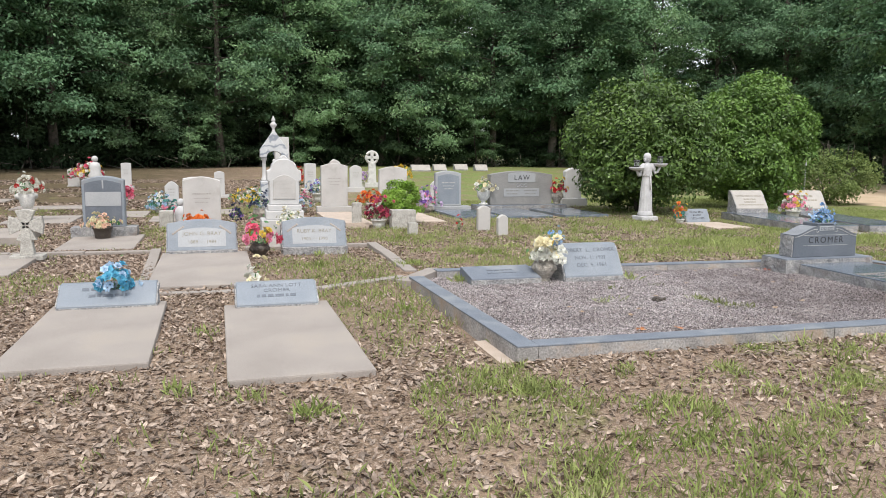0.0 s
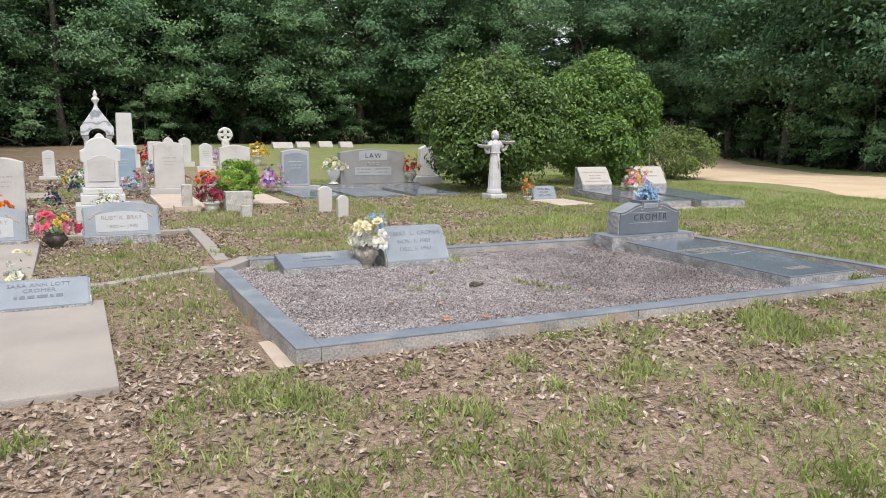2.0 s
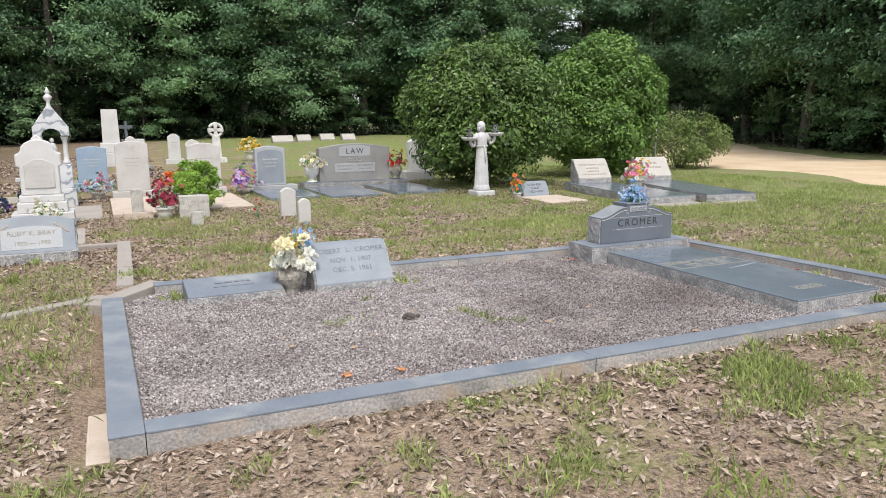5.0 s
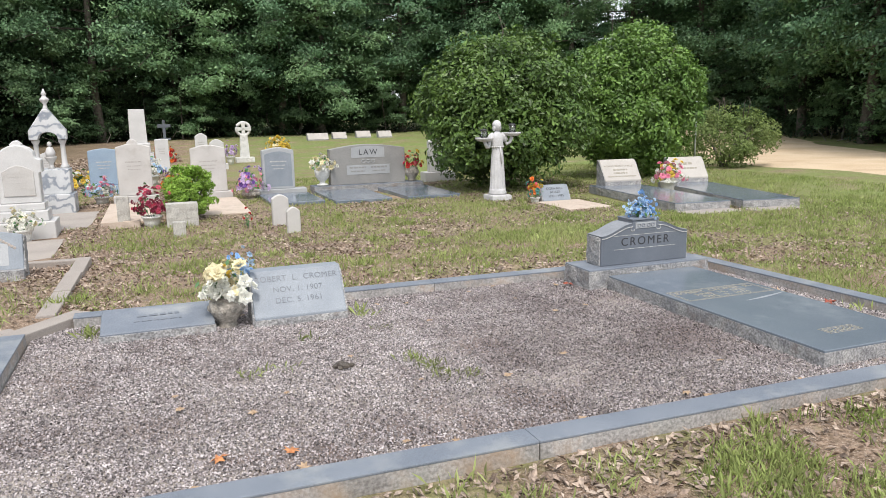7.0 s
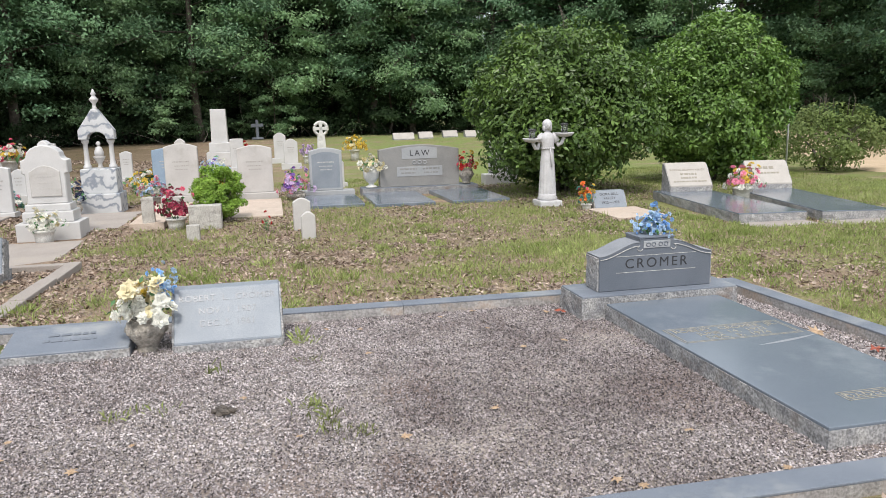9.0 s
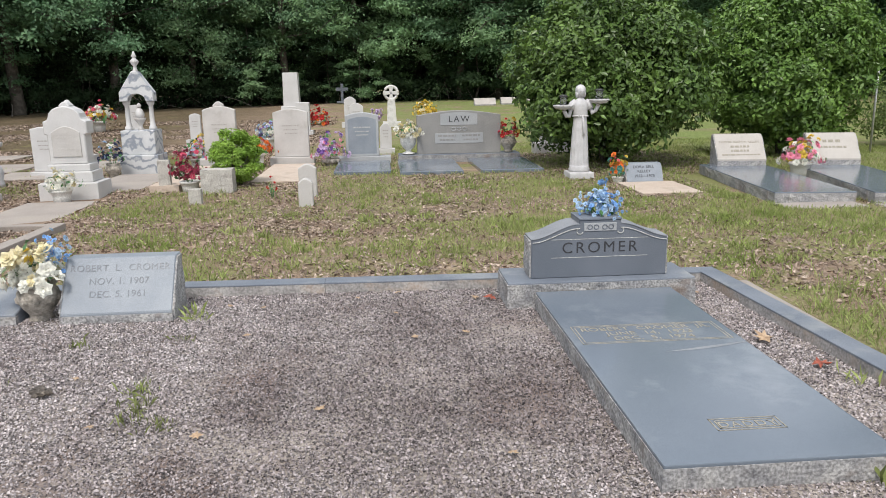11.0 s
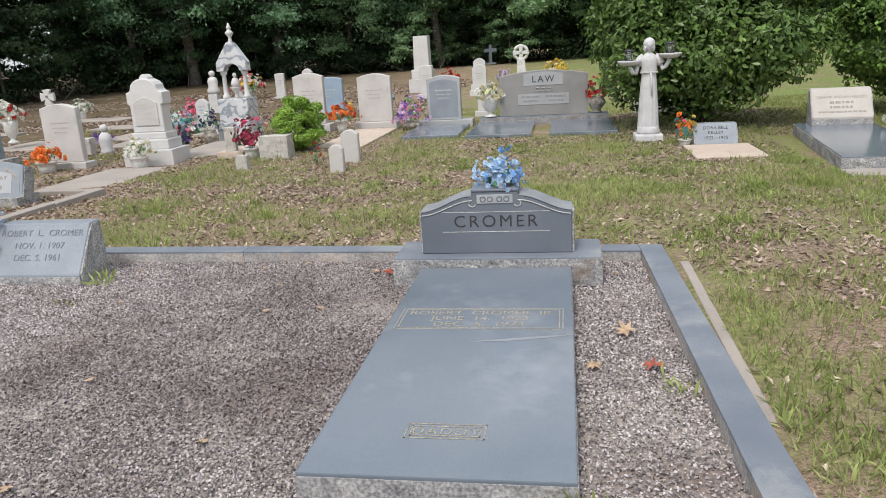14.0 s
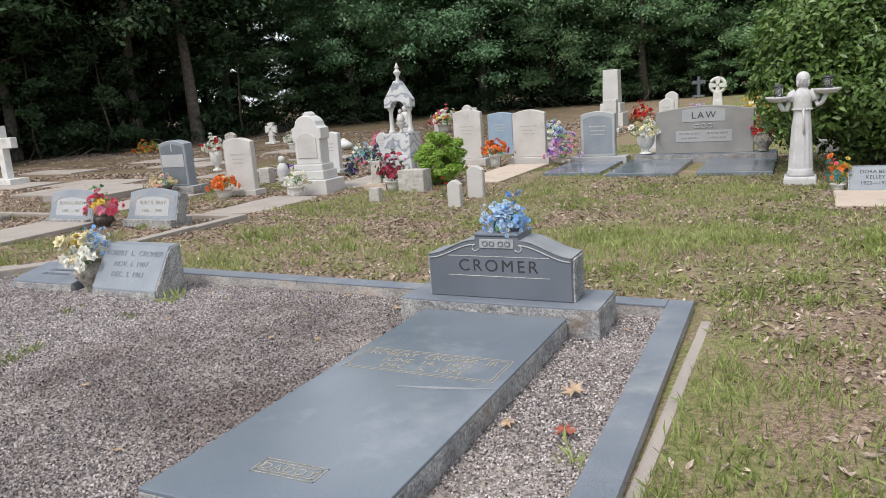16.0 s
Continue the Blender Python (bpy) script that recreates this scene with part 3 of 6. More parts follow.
def family_stone():
    s = thing("headstone", 7.31, 7.38, "grey granite headstone with curved shoulders on a rock-pitched base", "headstone", z=0.02)
    s.scale = (1, 1, 0.96)
    part("base", bm_rock(-0.67, 0.67, 0, 0.44, 0, 0.185, 0.012, 0.045, 3), GRANITE_ROCK, s, "rock-pitched granite base")
    part("base_top", bm_box(-0.665, 0.665, 0.004, 0.436, 0.18, 0.2, 0.008), GRANITE_TOP, s, "honed granite base top")
    pts = [(-0.485, 0.2), (0.485, 0.2), (0.485, 0.49)]
    for i in range(1, 10):
        t = i / 10
        pts.append((0.485 - 0.335 * t, 0.49 + 0.105 * (t * t * (3 - 2 * t))))
    pts += [(0.15, 0.60), (0.15, 0.625), (-0.15, 0.625), (-0.15, 0.60)]
    for i in range(9, 0, -1):
        t = i / 10
        pts.append((-0.485 + 0.335 * t, 0.49 + 0.105 * (t * t * (3 - 2 * t))))
    pts.append((-0.485, 0.49))
    part("die", bm_profile(pts, 0.1, 0.34, 0.006), GRANITE, s, "polished dark grey granite face")
    for sx in (-1, 1):
        crest = [(sx * (0.487 - 0.335 * t), 0.4905 + 0.105 * (t * t * (3 - 2 * t))) for t in [i / 12 for i in range(13)]]
        part("shoulder_top", bm_profile(crest + [(x, z + 0.004) for x, z in crest[::-1]], 0.097, 0.343, 0), GRANITE_PALE_TOP, s, "pale honed shoulder top")
    part("cap_block", bm_box(-0.152, 0.152, 0.094, 0.345, 0.626, 0.642, 0.005), GRANITE_TOP, s)
    for sx in (-1, 1):
        part("side_face", bm_rock(min(sx * 0.484, sx * 0.497), max(sx * 0.484, sx * 0.497), 0.115, 0.335, 0.202, 0.48, 0.011, 0.035, 5 + sx, True), GRANITE_ROCK, s, "rough rock-pitched side")
        curve = [(sx * (0.478 - 0.328 * t), 0.097, 0.468 + 0.098 * (t * t * (3 - 2 * t))) for t in [i / 12 for i in range(13)]]
        curl = [(sx * (0.145 + 0.022 * math.cos(a)), 0.097, 0.545 + 0.022 * math.sin(a)) for a in [math.pi / 2 + sx * 0 - k * 0.55 for k in range(9)]]
        part("scroll", bm_tube(curve + curl, [0.004] * (len(curve) + len(curl)), 5), ENGRAVED_PALE, s, "pale carved scroll line")
    part("flower_panel", bm_box(-0.115, 0.115, 0.094, 0.104, 0.545, 0.605, 0.003), GRANITE_PALE, s, "pale panel carved with flowers")
    bm = bmesh.new()
    for cx in (-0.075, -0.03, 0.03, 0.075):
        bm = bm_tube([(cx + 0.017 * math.cos(a), 0.093, 0.575 + 0.017 * math.sin(a)) for a in [k * math.pi / 4 for k in range(9)]], [0.004] * 9, 5, bm)
    part("carved_flowers", bm, GRANITE, s)
    letters("CROMER", 0.115, ENGRAVED, s, face(0, 0.099, 0.42), spread=1.28)
    for z in (0.35, 0.485):
        part("border_line", bm_box(-0.345, 0.345, 0.0975, 0.101, z, z + 0.004, 0), ENGRAVED_PALE, s)
    return s


family_stone()


def ledger():
    s = thing("ledger_stone", 7.31, 4.98, "flat polished blue-grey granite ledger over a grave", "ledger", z=0.025)
    part("slab_side", bm_rock(-0.48, 0.48, 0, 2.38, 0, 0.112, 0.008, 0.06, 9), GRANITE_ROCK, s, "rough granite edge")
    part("slab_top", bm_box(-0.477, 0.477, 0.003, 2.377, 0.108, 0.128, 0.006), GRANITE_LEDGER, s, "polished reflective granite top")
    zt = 0.1285
    for a, b, c, d in ((-0.43, 0.43, 1.32, 1.62), (-0.15, 0.15, 0.25, 0.36)):
        for k, inset in enumerate((0, 0.018)):
            bm = bm_box(a + inset, b - inset, c + inset, c + inset + 0.006, zt, zt + 0.001, 0)
            for q in ((a + inset, b - inset, d - inset - 0.006, d - inset), (a + inset, a + inset + 0.006, c + inset, d - inset), (b - inset - 0.006, b - inset, c + inset, d - inset)):
                bm_box(*q, zt, zt + 0.001, 0, bm)
            part("engraved_border", bm, ENGRAVED_TAN, s, "tan engraved border")
    arc = [(-0.02 + 0.5 * t, 1.16 + 0.1 * t * t) for t in [i / 14 for i in range(15)]]
    bm = bmesh.new()
    low = [bm.verts.new((x, y, zt + 0.0006)) for x, y in arc]
    up = [bm.verts.new((x, y + 0.03 * math.sin(math.pi * (i + 0.3) / 15), zt + 0.0006)) for i, (x, y) in enumerate(arc)]
    for i in range(14):
        bm.faces.new((low[i], low[i + 1], up[i + 1], up[i]))
    part("mineral_stain", bm, GRANITE_PALE_TOP, s, "pale curved mineral streak")
    letters("ROBERT  CROMER  JR.", 0.078, ENGRAVED_TAN, s, pose(0, 1.55, zt), spread=1.0)
    letters("JUNE  14,  1923", 0.078, ENGRAVED_TAN, s, pose(0, 1.47, zt))
    letters("DEC.  5,  1974", 0.078, ENGRAVED_TAN, s, pose(0, 1.39, zt))
    letters("DADDY", 0.066, ENGRAVED_TAN, s, pose(0, 0.30, zt), spread=1.2)


GRANITE_LEDGER = material("polished_ledger_granite", [(0.13, 0.155, 0.19), (0.175, 0.2, 0.235)], 1.2, 0.17, 0.008, 300, 0.16, stain=(0.3, 0.32, 0.35), stain_scale=0.9, stain_at=(0.52, 0.75))
ledger()


def slant_marker(x, y, w, h, d0, d1, lines, label, size=0.07, front=0.08, mat=None, ink=None, z=None, turn=0.0, sink=0.01):
    s = thing("slant_marker", x, y, label, "headstone", turn=turn, z=(ground_z(x, y) - sink) if z is None else z)
    part("stone", bm_slant(w, h, d0, d1, front), mat or GRANITE_LIGHT, s)
    part("foot_edge", bm_rock(-w / 2 - 0.004, w / 2 + 0.004, -0.006, 0.03, 0, front * 0.8, 0.006, 0.05, x * 3), GRANITE_ROCK, s, "rough front edge")
    for sx in (-1, 1):
        bm = bmesh.new()
        a = sx * (w / 2 - 0.002)
        b = sx * (w / 2 + 0.01)
        run = d0 - d1
        n = 7
        cols = []
        for i in range(n + 1):
            yy = 0.015 + (d0 - 0.03) * i / n
            zt = front + (h - front) * min(1, yy / run) - 0.012
            cols.append([bm.verts.new((b + sx * 0.012 * noise.noise(Vector((yy * 20, k * 1.7, x))), yy, 0.003 + (zt - 0.003) * k / 6)) for k in range(7)])
        for c0, c1 in zip(cols, cols[1:]):
            for k in range(6):
                bm.faces.new((c0[k], c1[k], c1[k + 1], c0[k + 1]))
        r = bmesh.ops.extrude_face_region(bm, geom=bm.faces[:])
        for v in r["geom"]:
            if isinstance(v, bmesh.types.BMVert):
                v.co.x = a
        bmesh.ops.recalc_face_normals(bm, faces=bm.faces[:])
        part("rough_side", bm, GRANITE_ROCK, s, "rock-pitched side")
    lean = math.degrees(math.atan2(d0 - d1, h - front))
    length = math.hypot(d0 - d1, h - front)
    for k, (words, up) in enumerate(lines):
        m = face(0, (d0 - d1) * up, front + (h - front) * up, lean) @ pose(0, 0, 0.0015)
        if isinstance(words, str):
            letters(words, size, ink or ENGRAVED, s, m, spread=1.05)
        else:
            bars(s, ink or ENGRAVED, m, [(0, 0, words[0], words[1])])
    return s


slant_marker(4.02, 7.36, 0.72, 0.40, 0.34, 0.12, [("ROBERT  L.  CROMER", 0.8), ("NOV. 1. 1907", 0.56), ("DEC. 5. 1961", 0.33)], "light grey granite slant marker on gravel", 0.066, 0.07, z=0.05, turn=0, ink=GRANITE)
s = thing("flat_marker", 2.97, 7.38, "low pale granite flat grave marker on gravel", "headstone", z=0.03)
part("stone", bm_slant(0.80, 0.17, 0.42, 0.06, 0.10), GRANITE_TOP, s)
part("rough_edge", bm_rock(-0.405, 0.405, -0.01, 0.03, 0, 0.085, 0.008, 0.05, 2), GRANITE_ROCK, s, "rough front edge")
bars(s, GRANITE, face(0, 0.18, 0.136, 78) @ pose(0, 0, 0.002), [(0, 0.06, 0.3, 0.03), (0, -0.02, 0.34, 0.03)])


# ---- flowers ----
def blossom_mesh(rng, p, d, bloom, mat):
    ax, ay, az = axes(rng, d, 0.3)
    return soft_mesh("blossoms", scatter(PETAL_T, p, ax, ay, az, bloom * rng.uniform(0.65, 1.3, len(p))), PETAL_F, len(PETAL_T), mat)


def bouquet(x, y, z, label, vase, petals, radius=0.16, height=0.2, blooms=40, bloom=0.08, leaves=60, vase_h=0.2, vase_w=0.11, name="flower_vase", spray=0.0, seed=None, turn=0, extra=()):
    """Silk flowers in a pot. petals: colours with their shares; extra: sprays of (colour, x, y, z, spread, count, bloom)."""
    s = thing(name, x, y, label, "flowers", z=z, turn=turn)
    rng = np.random.default_rng(int(abs(x * 131 + y * 17) * 10) if seed is None else seed)
    if vase == "urn":
        prof = [(0.55, 0), (0.62, 0.03), (0.5, 0.1), (0.55, 0.2), (0.85, 0.42), (1.0, 0.65), (0.95, 0.82), (0.78, 0.9), (0.95, 1.0), (0.8, 1.0), (0.7, 0.9)]
    elif vase == "goblet":
        prof = [(0.7, 0), (0.72, 0.06), (0.35, 0.14), (0.3, 0.22), (0.6, 0.34), (0.9, 0.55), (0.95, 0.8), (1.05, 1.0), (0.9, 1.0), (0.8, 0.9)]
    elif vase == "pot":
        prof = [(0.72, 0), (0.8, 0.5), (0.92, 0.85), (1.02, 0.86), (1.02, 1.0), (0.88, 1.0), (0.8, 0.9)]
    else:
        prof = None
    mats = {"urn": URN_STONE, "goblet": WHITE_POT, "pot": WHITE_POT}
    if prof:
        bm = bm_turned([(r * vase_w, h * vase_h) for r, h in prof], 20)
        v = part("vase", bm, DARK_URN if spray == "dark" else mats[vase], s)
        if vase == "urn":
            bm = bmesh.new()
            for k in range(10):
                a = 2 * math.pi * k / 10
                bmesh.ops.create_icosphere(bm, subdivisions=1, radius=0.2 * vase_w, matrix=pose(0.9 * vase_w * math.cos(a), 0.9 * vase_w * math.sin(a), vase_h * 0.62) @ Matrix.Diagonal((1, 1, 1.3, 1)))
            part("relief", bm, DARK_URN if spray == "dark" else URN_STONE, v, "moulded leaf relief")
    else:
        vase_h = 0.0

    def shell(n, lo=0.75, flat=1.0):
        d = unit(rng.normal(0, 1, (n, 3)))
        d[:, 2] = np.abs(d[:, 2]) * 1.05 - 0.25
        d = unit(d)
        r = rng.uniform(lo, 1.12, (n, 1)) * (1 + 0.16 * np.sin(3 * np.arctan2(d[:, 1:2], d[:, :1]) + len(label)) + 0.14 * np.sin(5 * d[:, 2:] + len(petals)))
        r = np.where(rng.uniform(0, 1, (n, 1)) < 0.12, r * 1.22, r)
        return d * r * np.array([radius, radius, height]) * flat + np.array([0, 0, vase_h + height * 0.35]), d

    p, d = shell(leaves, 0.4)
    ob = new("foliage", leaf_mesh("foliage", STEM_GREEN, 3, p, d, np.full(len(p), max(0.05, radius * 0.35)), 0.6))
    ob.parent = s
    stems = bmesh.new()
    for k in range(7):
        a = 2 * math.pi * k / 7
        stems = bm_tube([(0.01 * math.cos(a), 0.01 * math.sin(a), vase_h * 0.7), (radius * 0.5 * math.cos(a), radius * 0.5 * math.sin(a), vase_h + height * 0.5)], [0.004, 0.003], 4, stems)
    part("stem_bundle", stems, STEM_GREEN, s)
    for colour, share in petals:
        n = max(2, int(blooms * share * 1.5))
        p, d = shell(n, 0.6)
        me = blossom_mesh(rng, p, d, bloom, PETAL[colour])
        ob = new("blossoms", me)
        ob.parent = s
        ob["label"] = colour + " silk blossoms"
    for colour, ex, ey, ez, spread, count, size in extra:
        p = np.array([ex, ey, ez]) + rng.normal(0, 1, (count, 3)) * np.array([spread, spread, spread * 1.5]) * (count > 1)
        d = unit(np.array([ex * 2, ey * 2 - 0.25, 0.35]) + rng.normal(0, 0.35, (count, 3)) * (count > 1))
        ob = new("spray", blossom_mesh(rng, p, d, size, PETAL[colour]))
        ob.parent = s
        tagged(ob, colour + " silk spray", kind="stuff")
    return s


bouquet(3.47, 7.52, 0.05, "carved stone urn of cream and pale blue silk flowers on gravel", "urn", [("cream", 0.32), ("white", 0.5)], 0.165, 0.17, 56, 0.085, 70, 0.25, 0.135,
        extra=[("cream", -0.05, -0.09, 0.46, 0.04, 6, 0.12), ("cream", 0.06, -0.1, 0.42, 0.05, 4, 0.12), ("yellow", 0.03, -0.12, 0.46, 0.04, 3, 0.09), ("white", -0.12, -0.1, 0.31, 0.045, 9, 0.1), ("white", 0.1, -0.12, 0.3, 0.04, 8, 0.1), ("blue", 0.12, 0.0, 0.45, 0.045, 30, 0.04), ("paleblue", 0.15, 0.0, 0.42, 0.05, 22, 0.045)])
bouquet(7.33, 7.60, 0.63, "pale blue silk rose bunch on top of a headstone", "none", [("paleblue", 0.55), ("blue", 0.35), ("white", 0.1)], 0.115, 0.115, 100, 0.038, 40,
        extra=[("paleblue", 0.0, -0.04, 0.15, 0.01, 3, 0.115), ("blue", 0.13, 0.0, 0.1, 0.03, 16, 0.035), ("paleblue", -0.12, 0.0, 0.08, 0.03, 16, 0.035), ("blue", 0.03, 0.03, 0.2, 0.025, 12, 0.035)])


# ---- slabs and kerbs west of the plot ----
def slab(x0, x1, y0, y1, label, mat, h=0.04, z=None, name="grave_slab", cat="slab", turn=0.0):
    cx, cy = (x0 + x1) / 2, (y0 + y1) / 2
    s = thing(name, cx, cy, label, cat, z=z, turn=turn)
    bm = bm_box(-(x1 - x0) / 2, (x1 - x0) / 2, -(y1 - y0) / 2, (y1 - y0) / 2, -0.1, h + 0.01, 0.012)
    for v in bm.verts:
        v.co += Vector((noise.noise(v.co * 3 + Vector((cx, cy, 0))), noise.noise(v.co * 3 + Vector((cy, cx, 5))), 0)) * 0.02
    part("slab", bm, mat, s)
    return s


slab(0.02, 0.91, 4.42, 6.62, "pale concrete slab over a grave in leaf litter", CONCRETE, 0.05)
slab(-1.38, -0.46, 4.95, 6.95, "pale concrete slab over a grave in leaf litter", CONCRETE, 0.05)
slab(-0.72, 0.36, 7.72, 10.2, "pale concrete slab before a headstone", CONCRETE, 0.05)
slab(-2.35, -1.25, 11.9, 13.9, "pale concrete slab before a grey headstone", CONCRETE, 0.04)
slab(-4.6, -2.2, 8.9, 10.6, "pale concrete slab carrying a stone cross", CONCRETE, 0.05)
slab(0.75, 1.75, 11.2, 13.4, "pale concrete walk slab before a white headstone", CONCRETE, 0.03)
slab(0.95, 2.0, 14.5, 16.7, "concrete slab before a marble canopy tomb", CONCRETE, 0.03)
slab(2.15, 2.95, 14.4, 17.2, "reddish concrete slab before a white headstone", CONCRETE_PINK, 0.05)
slab(3.68, 4.5, 14.6, 17.2, "reddish concrete slab before a white headstone", CONCRETE_PINK, 0.04)
slab(9.35, 10.2, 12.3, 13.45, "small concrete slab before a low marker", CONCRETE_PINK, 0.03)
slab(10.6, 11.6, 10.8, 11.2, "thin concrete footing in grass", CONCRETE, 0.02)
slab(11.75, 12.65, 10.6, 10.95, "thin concrete footing in grass", CONCRETE, 0.02)
slab(8.51, 8.57, 5.1, 7.8, "thin sandy concrete footing beside a kerb", CONCRETE, 0.004)
slab(1.82, 1.93, 4.48, 5.2, "thin broken concrete footing beside a kerb", CONCRETE_PINK, -0.025)
for a, b, c, d in ((-4.2, -2.9, 16.5, 18.2), (-2.6, -1.6, 18.0, 19.6), (-1.4, -0.3, 16.4, 17.6), (-0.6, 0.4, 18.6, 20.0), (-7.5, -5.2, 15.0, 16.2), (-10.5, -7.9, 14.6, 15.9), (-9.5, -7.0, 20, 21.5), (-12.5, -9.5, 22, 23.3), (-13.5, -11, 18.5, 19.6), (-5.2, -3.2, 21.5, 22.6), (-6.6, -3.6, 13.6, 15.3), (-8.6, -6.0, 24.5, 25.8)):
    slab(a, b, c, d, "old flat concrete grave slab sunk in leaf litter", CONCRETE, 0.05)


def border():
    k = thing("plot_border", 0, 0, "low concrete border round a family plot", "kerb", z=0)

    def run(p, q, w=0.15, h=0.1):
        p, q = Vector(p), Vector(q)
        n = max(1, int((q - p).length / 0.85))
        ang = math.degrees(math.atan2(q.y - p.y, q.x - p.x))
        for i in range(n):
            c = p.lerp(q, (i + 0.5) / n)
            half = (q - p).length / n / 2 - 0.004
            o = part("border_stone", bm_box(-half, half, -w / 2, w / 2, -0.08, h + random.uniform(-0.01, 0.01), 0.012), CONCRETE, k)
            o.matrix_local = pose(c.x, c.y, 0.01, 0, 0, ang + random.uniform(-0.8, 0.8))

    run((2.12, 8.25), (2.2, 10.95))
    run((1.95, 7.9), (0.95, 7.42), 0.12, 0.09)
    run((0.95, 7.42), (-0.75, 7.52), 0.12, 0.09)
    run((2.2, 10.98), (0.35, 11.02), 0.13, 0.07)
    run((-0.75, 7.55), (-0.85, 11.0), 0.13, 0.07)
    run((-0.85, 11.0), (-3.6, 11.05), 0.13, 0.06)


border()


# ---- headstones ----
def arch(w, z0, h, rise, n=10):
    """An outline with a curved top: width w from z0, shoulders at h, middle higher by rise."""
    pts = [(-w / 2, z0), (w / 2, z0)]
    for i in range(n + 1):
        t = i / n
        pts.append((w / 2 - w * t, h + rise * math.sin(math.pi * t)))
    return pts


def family_marker(x, y, words, years, label):
    """A leaning grey marker with a pale panel."""
    s = thing("headstone", x, y, label, "headstone")
    w, h = 0.87, 0.53
    lean = 19

    def tilted(ob):
        ob.matrix_local = pose(0, 0, 0, -lean, 0, 0)
        return ob

    tilted(part("die", bm_profile(arch(w, 0.09, h - 0.04, 0.06), 0.0, 0.17, 0.008), GRANITE_LIGHT, s))
    part("base", bm_rock(-w / 2 - 0.005, w / 2 + 0.005, -0.05, 0.32, 0, 0.12, 0.01, 0.05, x * 5), GRANITE_ROCK, s, "rough granite foot")
    tilted(part("field", bm_profile(arch(w - 0.07, 0.13, h - 0.07, 0.055), -0.003, 0.004, 0), GRANITE_LIGHT, s, "darker steeled field"))
    tilted(part("panel", bm_profile(arch(w - 0.27, 0.17, h - 0.14, 0.04), -0.006, 0.0, 0), GRANITE_PALE, s, "pale lettering panel"))
    for sx in (-1, 1):
        bm = bmesh.new()
        for k in range(6):
            bmesh.ops.create_icosphere(bm, subdivisions=1, radius=0.018, matrix=pose(sx * (0.36 - 0.025 * k), -0.004, 0.35 + 0.018 * k, 0, 0, 0) @ Matrix.Diagonal((1, 0.3, 1, 1)))
        tilted(part("carved_spray", bm, CONCRETE, s, "tan carved flower spray"))
        tilted(part("rough_side", bm_rock(min(sx * w / 2, sx * (w / 2 + 0.012)), max(sx * w / 2, sx * (w / 2 + 0.012)), 0.015, 0.165, 0.1, h - 0.05, 0.014, 0.04, 8 + sx, True), GRANITE_ROCK, s, "rock-pitched side"))
    for words_, z, size in ((words, 0.345, 0.072), (years, 0.235, 0.062)):
        o = letters(words_, size, ENGRAVED_TAN, s, pose(0, 0, 0, -lean) @ face(0, -0.0075, z), spread=1.05)
    return s


family_marker(-0.22, 10.12, "JOHN G. BRAY", "1889 — 1984", "grey granite headstone with pale panel beside pink roses")
family_marker(1.26, 10.2, "RUBY K. BRAY", "1900 — 1990", "grey granite headstone with pale panel in leaf litter")
slant_marker(-0.93, 6.72, 0.78, 0.24, 0.3, 0.08, [((0.42, 0.035), 0.72), ((0.3, 0.03), 0.42)], "grey granite slant marker with worn lettering on a slab", 0.05, 0.09, GRANITE_LIGHT, GRANITE)
slant_marker(0.47, 6.45, 0.69, 0.24, 0.3, 0.08, [("SARA ANN LOTT", 0.82), ("CROMER", 0.6), ((0.34, 0.03), 0.36)], "grey granite slant marker with worn lettering on a slab", 0.055, 0.09, GRANITE_LIGHT, GRANITE)
bouquet(-0.88, 6.88, 0.26, "bright blue silk daisies standing on a slant marker", "none", [("sky", 0.7), ("paleblue", 0.4)], 0.15, 0.19, 26, 0.09, 20)
bouquet(0.32, 6.95, 0.12, "pale cream silk lilies behind a slant marker", "none", [("cream", 0.5), ("white", 0.4)], 0.1, 0.26, 14, 0.1, 16)
bouquet(0.51, 10.12, None, "dark urn of pink silk roses with yellow leaves", "urn", [("rose", 0.5), ("pink", 0.35), ("yellow", 0.25)], 0.22, 0.24, 22, 0.12, 50, 0.2, 0.13, spray="dark")


def white_tablet(x, y, w, h, label, base_w=None, base_h=0.18, rise=0.07, depth=0.13, mat=None, knob=False, panel=False, group=""):
    m = mat or MARBLE
    s = thing("headstone", x, y, label, "headstone", group)
    bw = base_w or w + 0.16
    part("base", bm_box(-bw / 2, bw / 2, 0, depth + 0.18, 0, base_h, 0.012), m, s)
    part("die", bm_profile(arch(w, base_h, h - rise, rise), 0.09, 0.09 + depth, 0.012), m, s)
    if knob:
        part("crest", bm_profile(arch(w * 0.32, h - 0.05, h + 0.02, 0.07), 0.1, 0.08 + depth, 0.01), m, s)
    if panel:
        part("field", bm_profile(arch(w * 0.84, base_h + 0.05, h - rise - 0.08, rise), 0.086, 0.095, 0), panel, s, "honed field")
    bars(s, ENGRAVED_FAINT if not panel else ENGRAVED_PALE, face(0, 0.0835 if panel else 0.0885, h * 0.62), [(0, 0.1, w * 0.5, 0.025), (0, 0.02, w * 0.42, 0.02), (0, -0.05, w * 0.36, 0.02)])
    return s


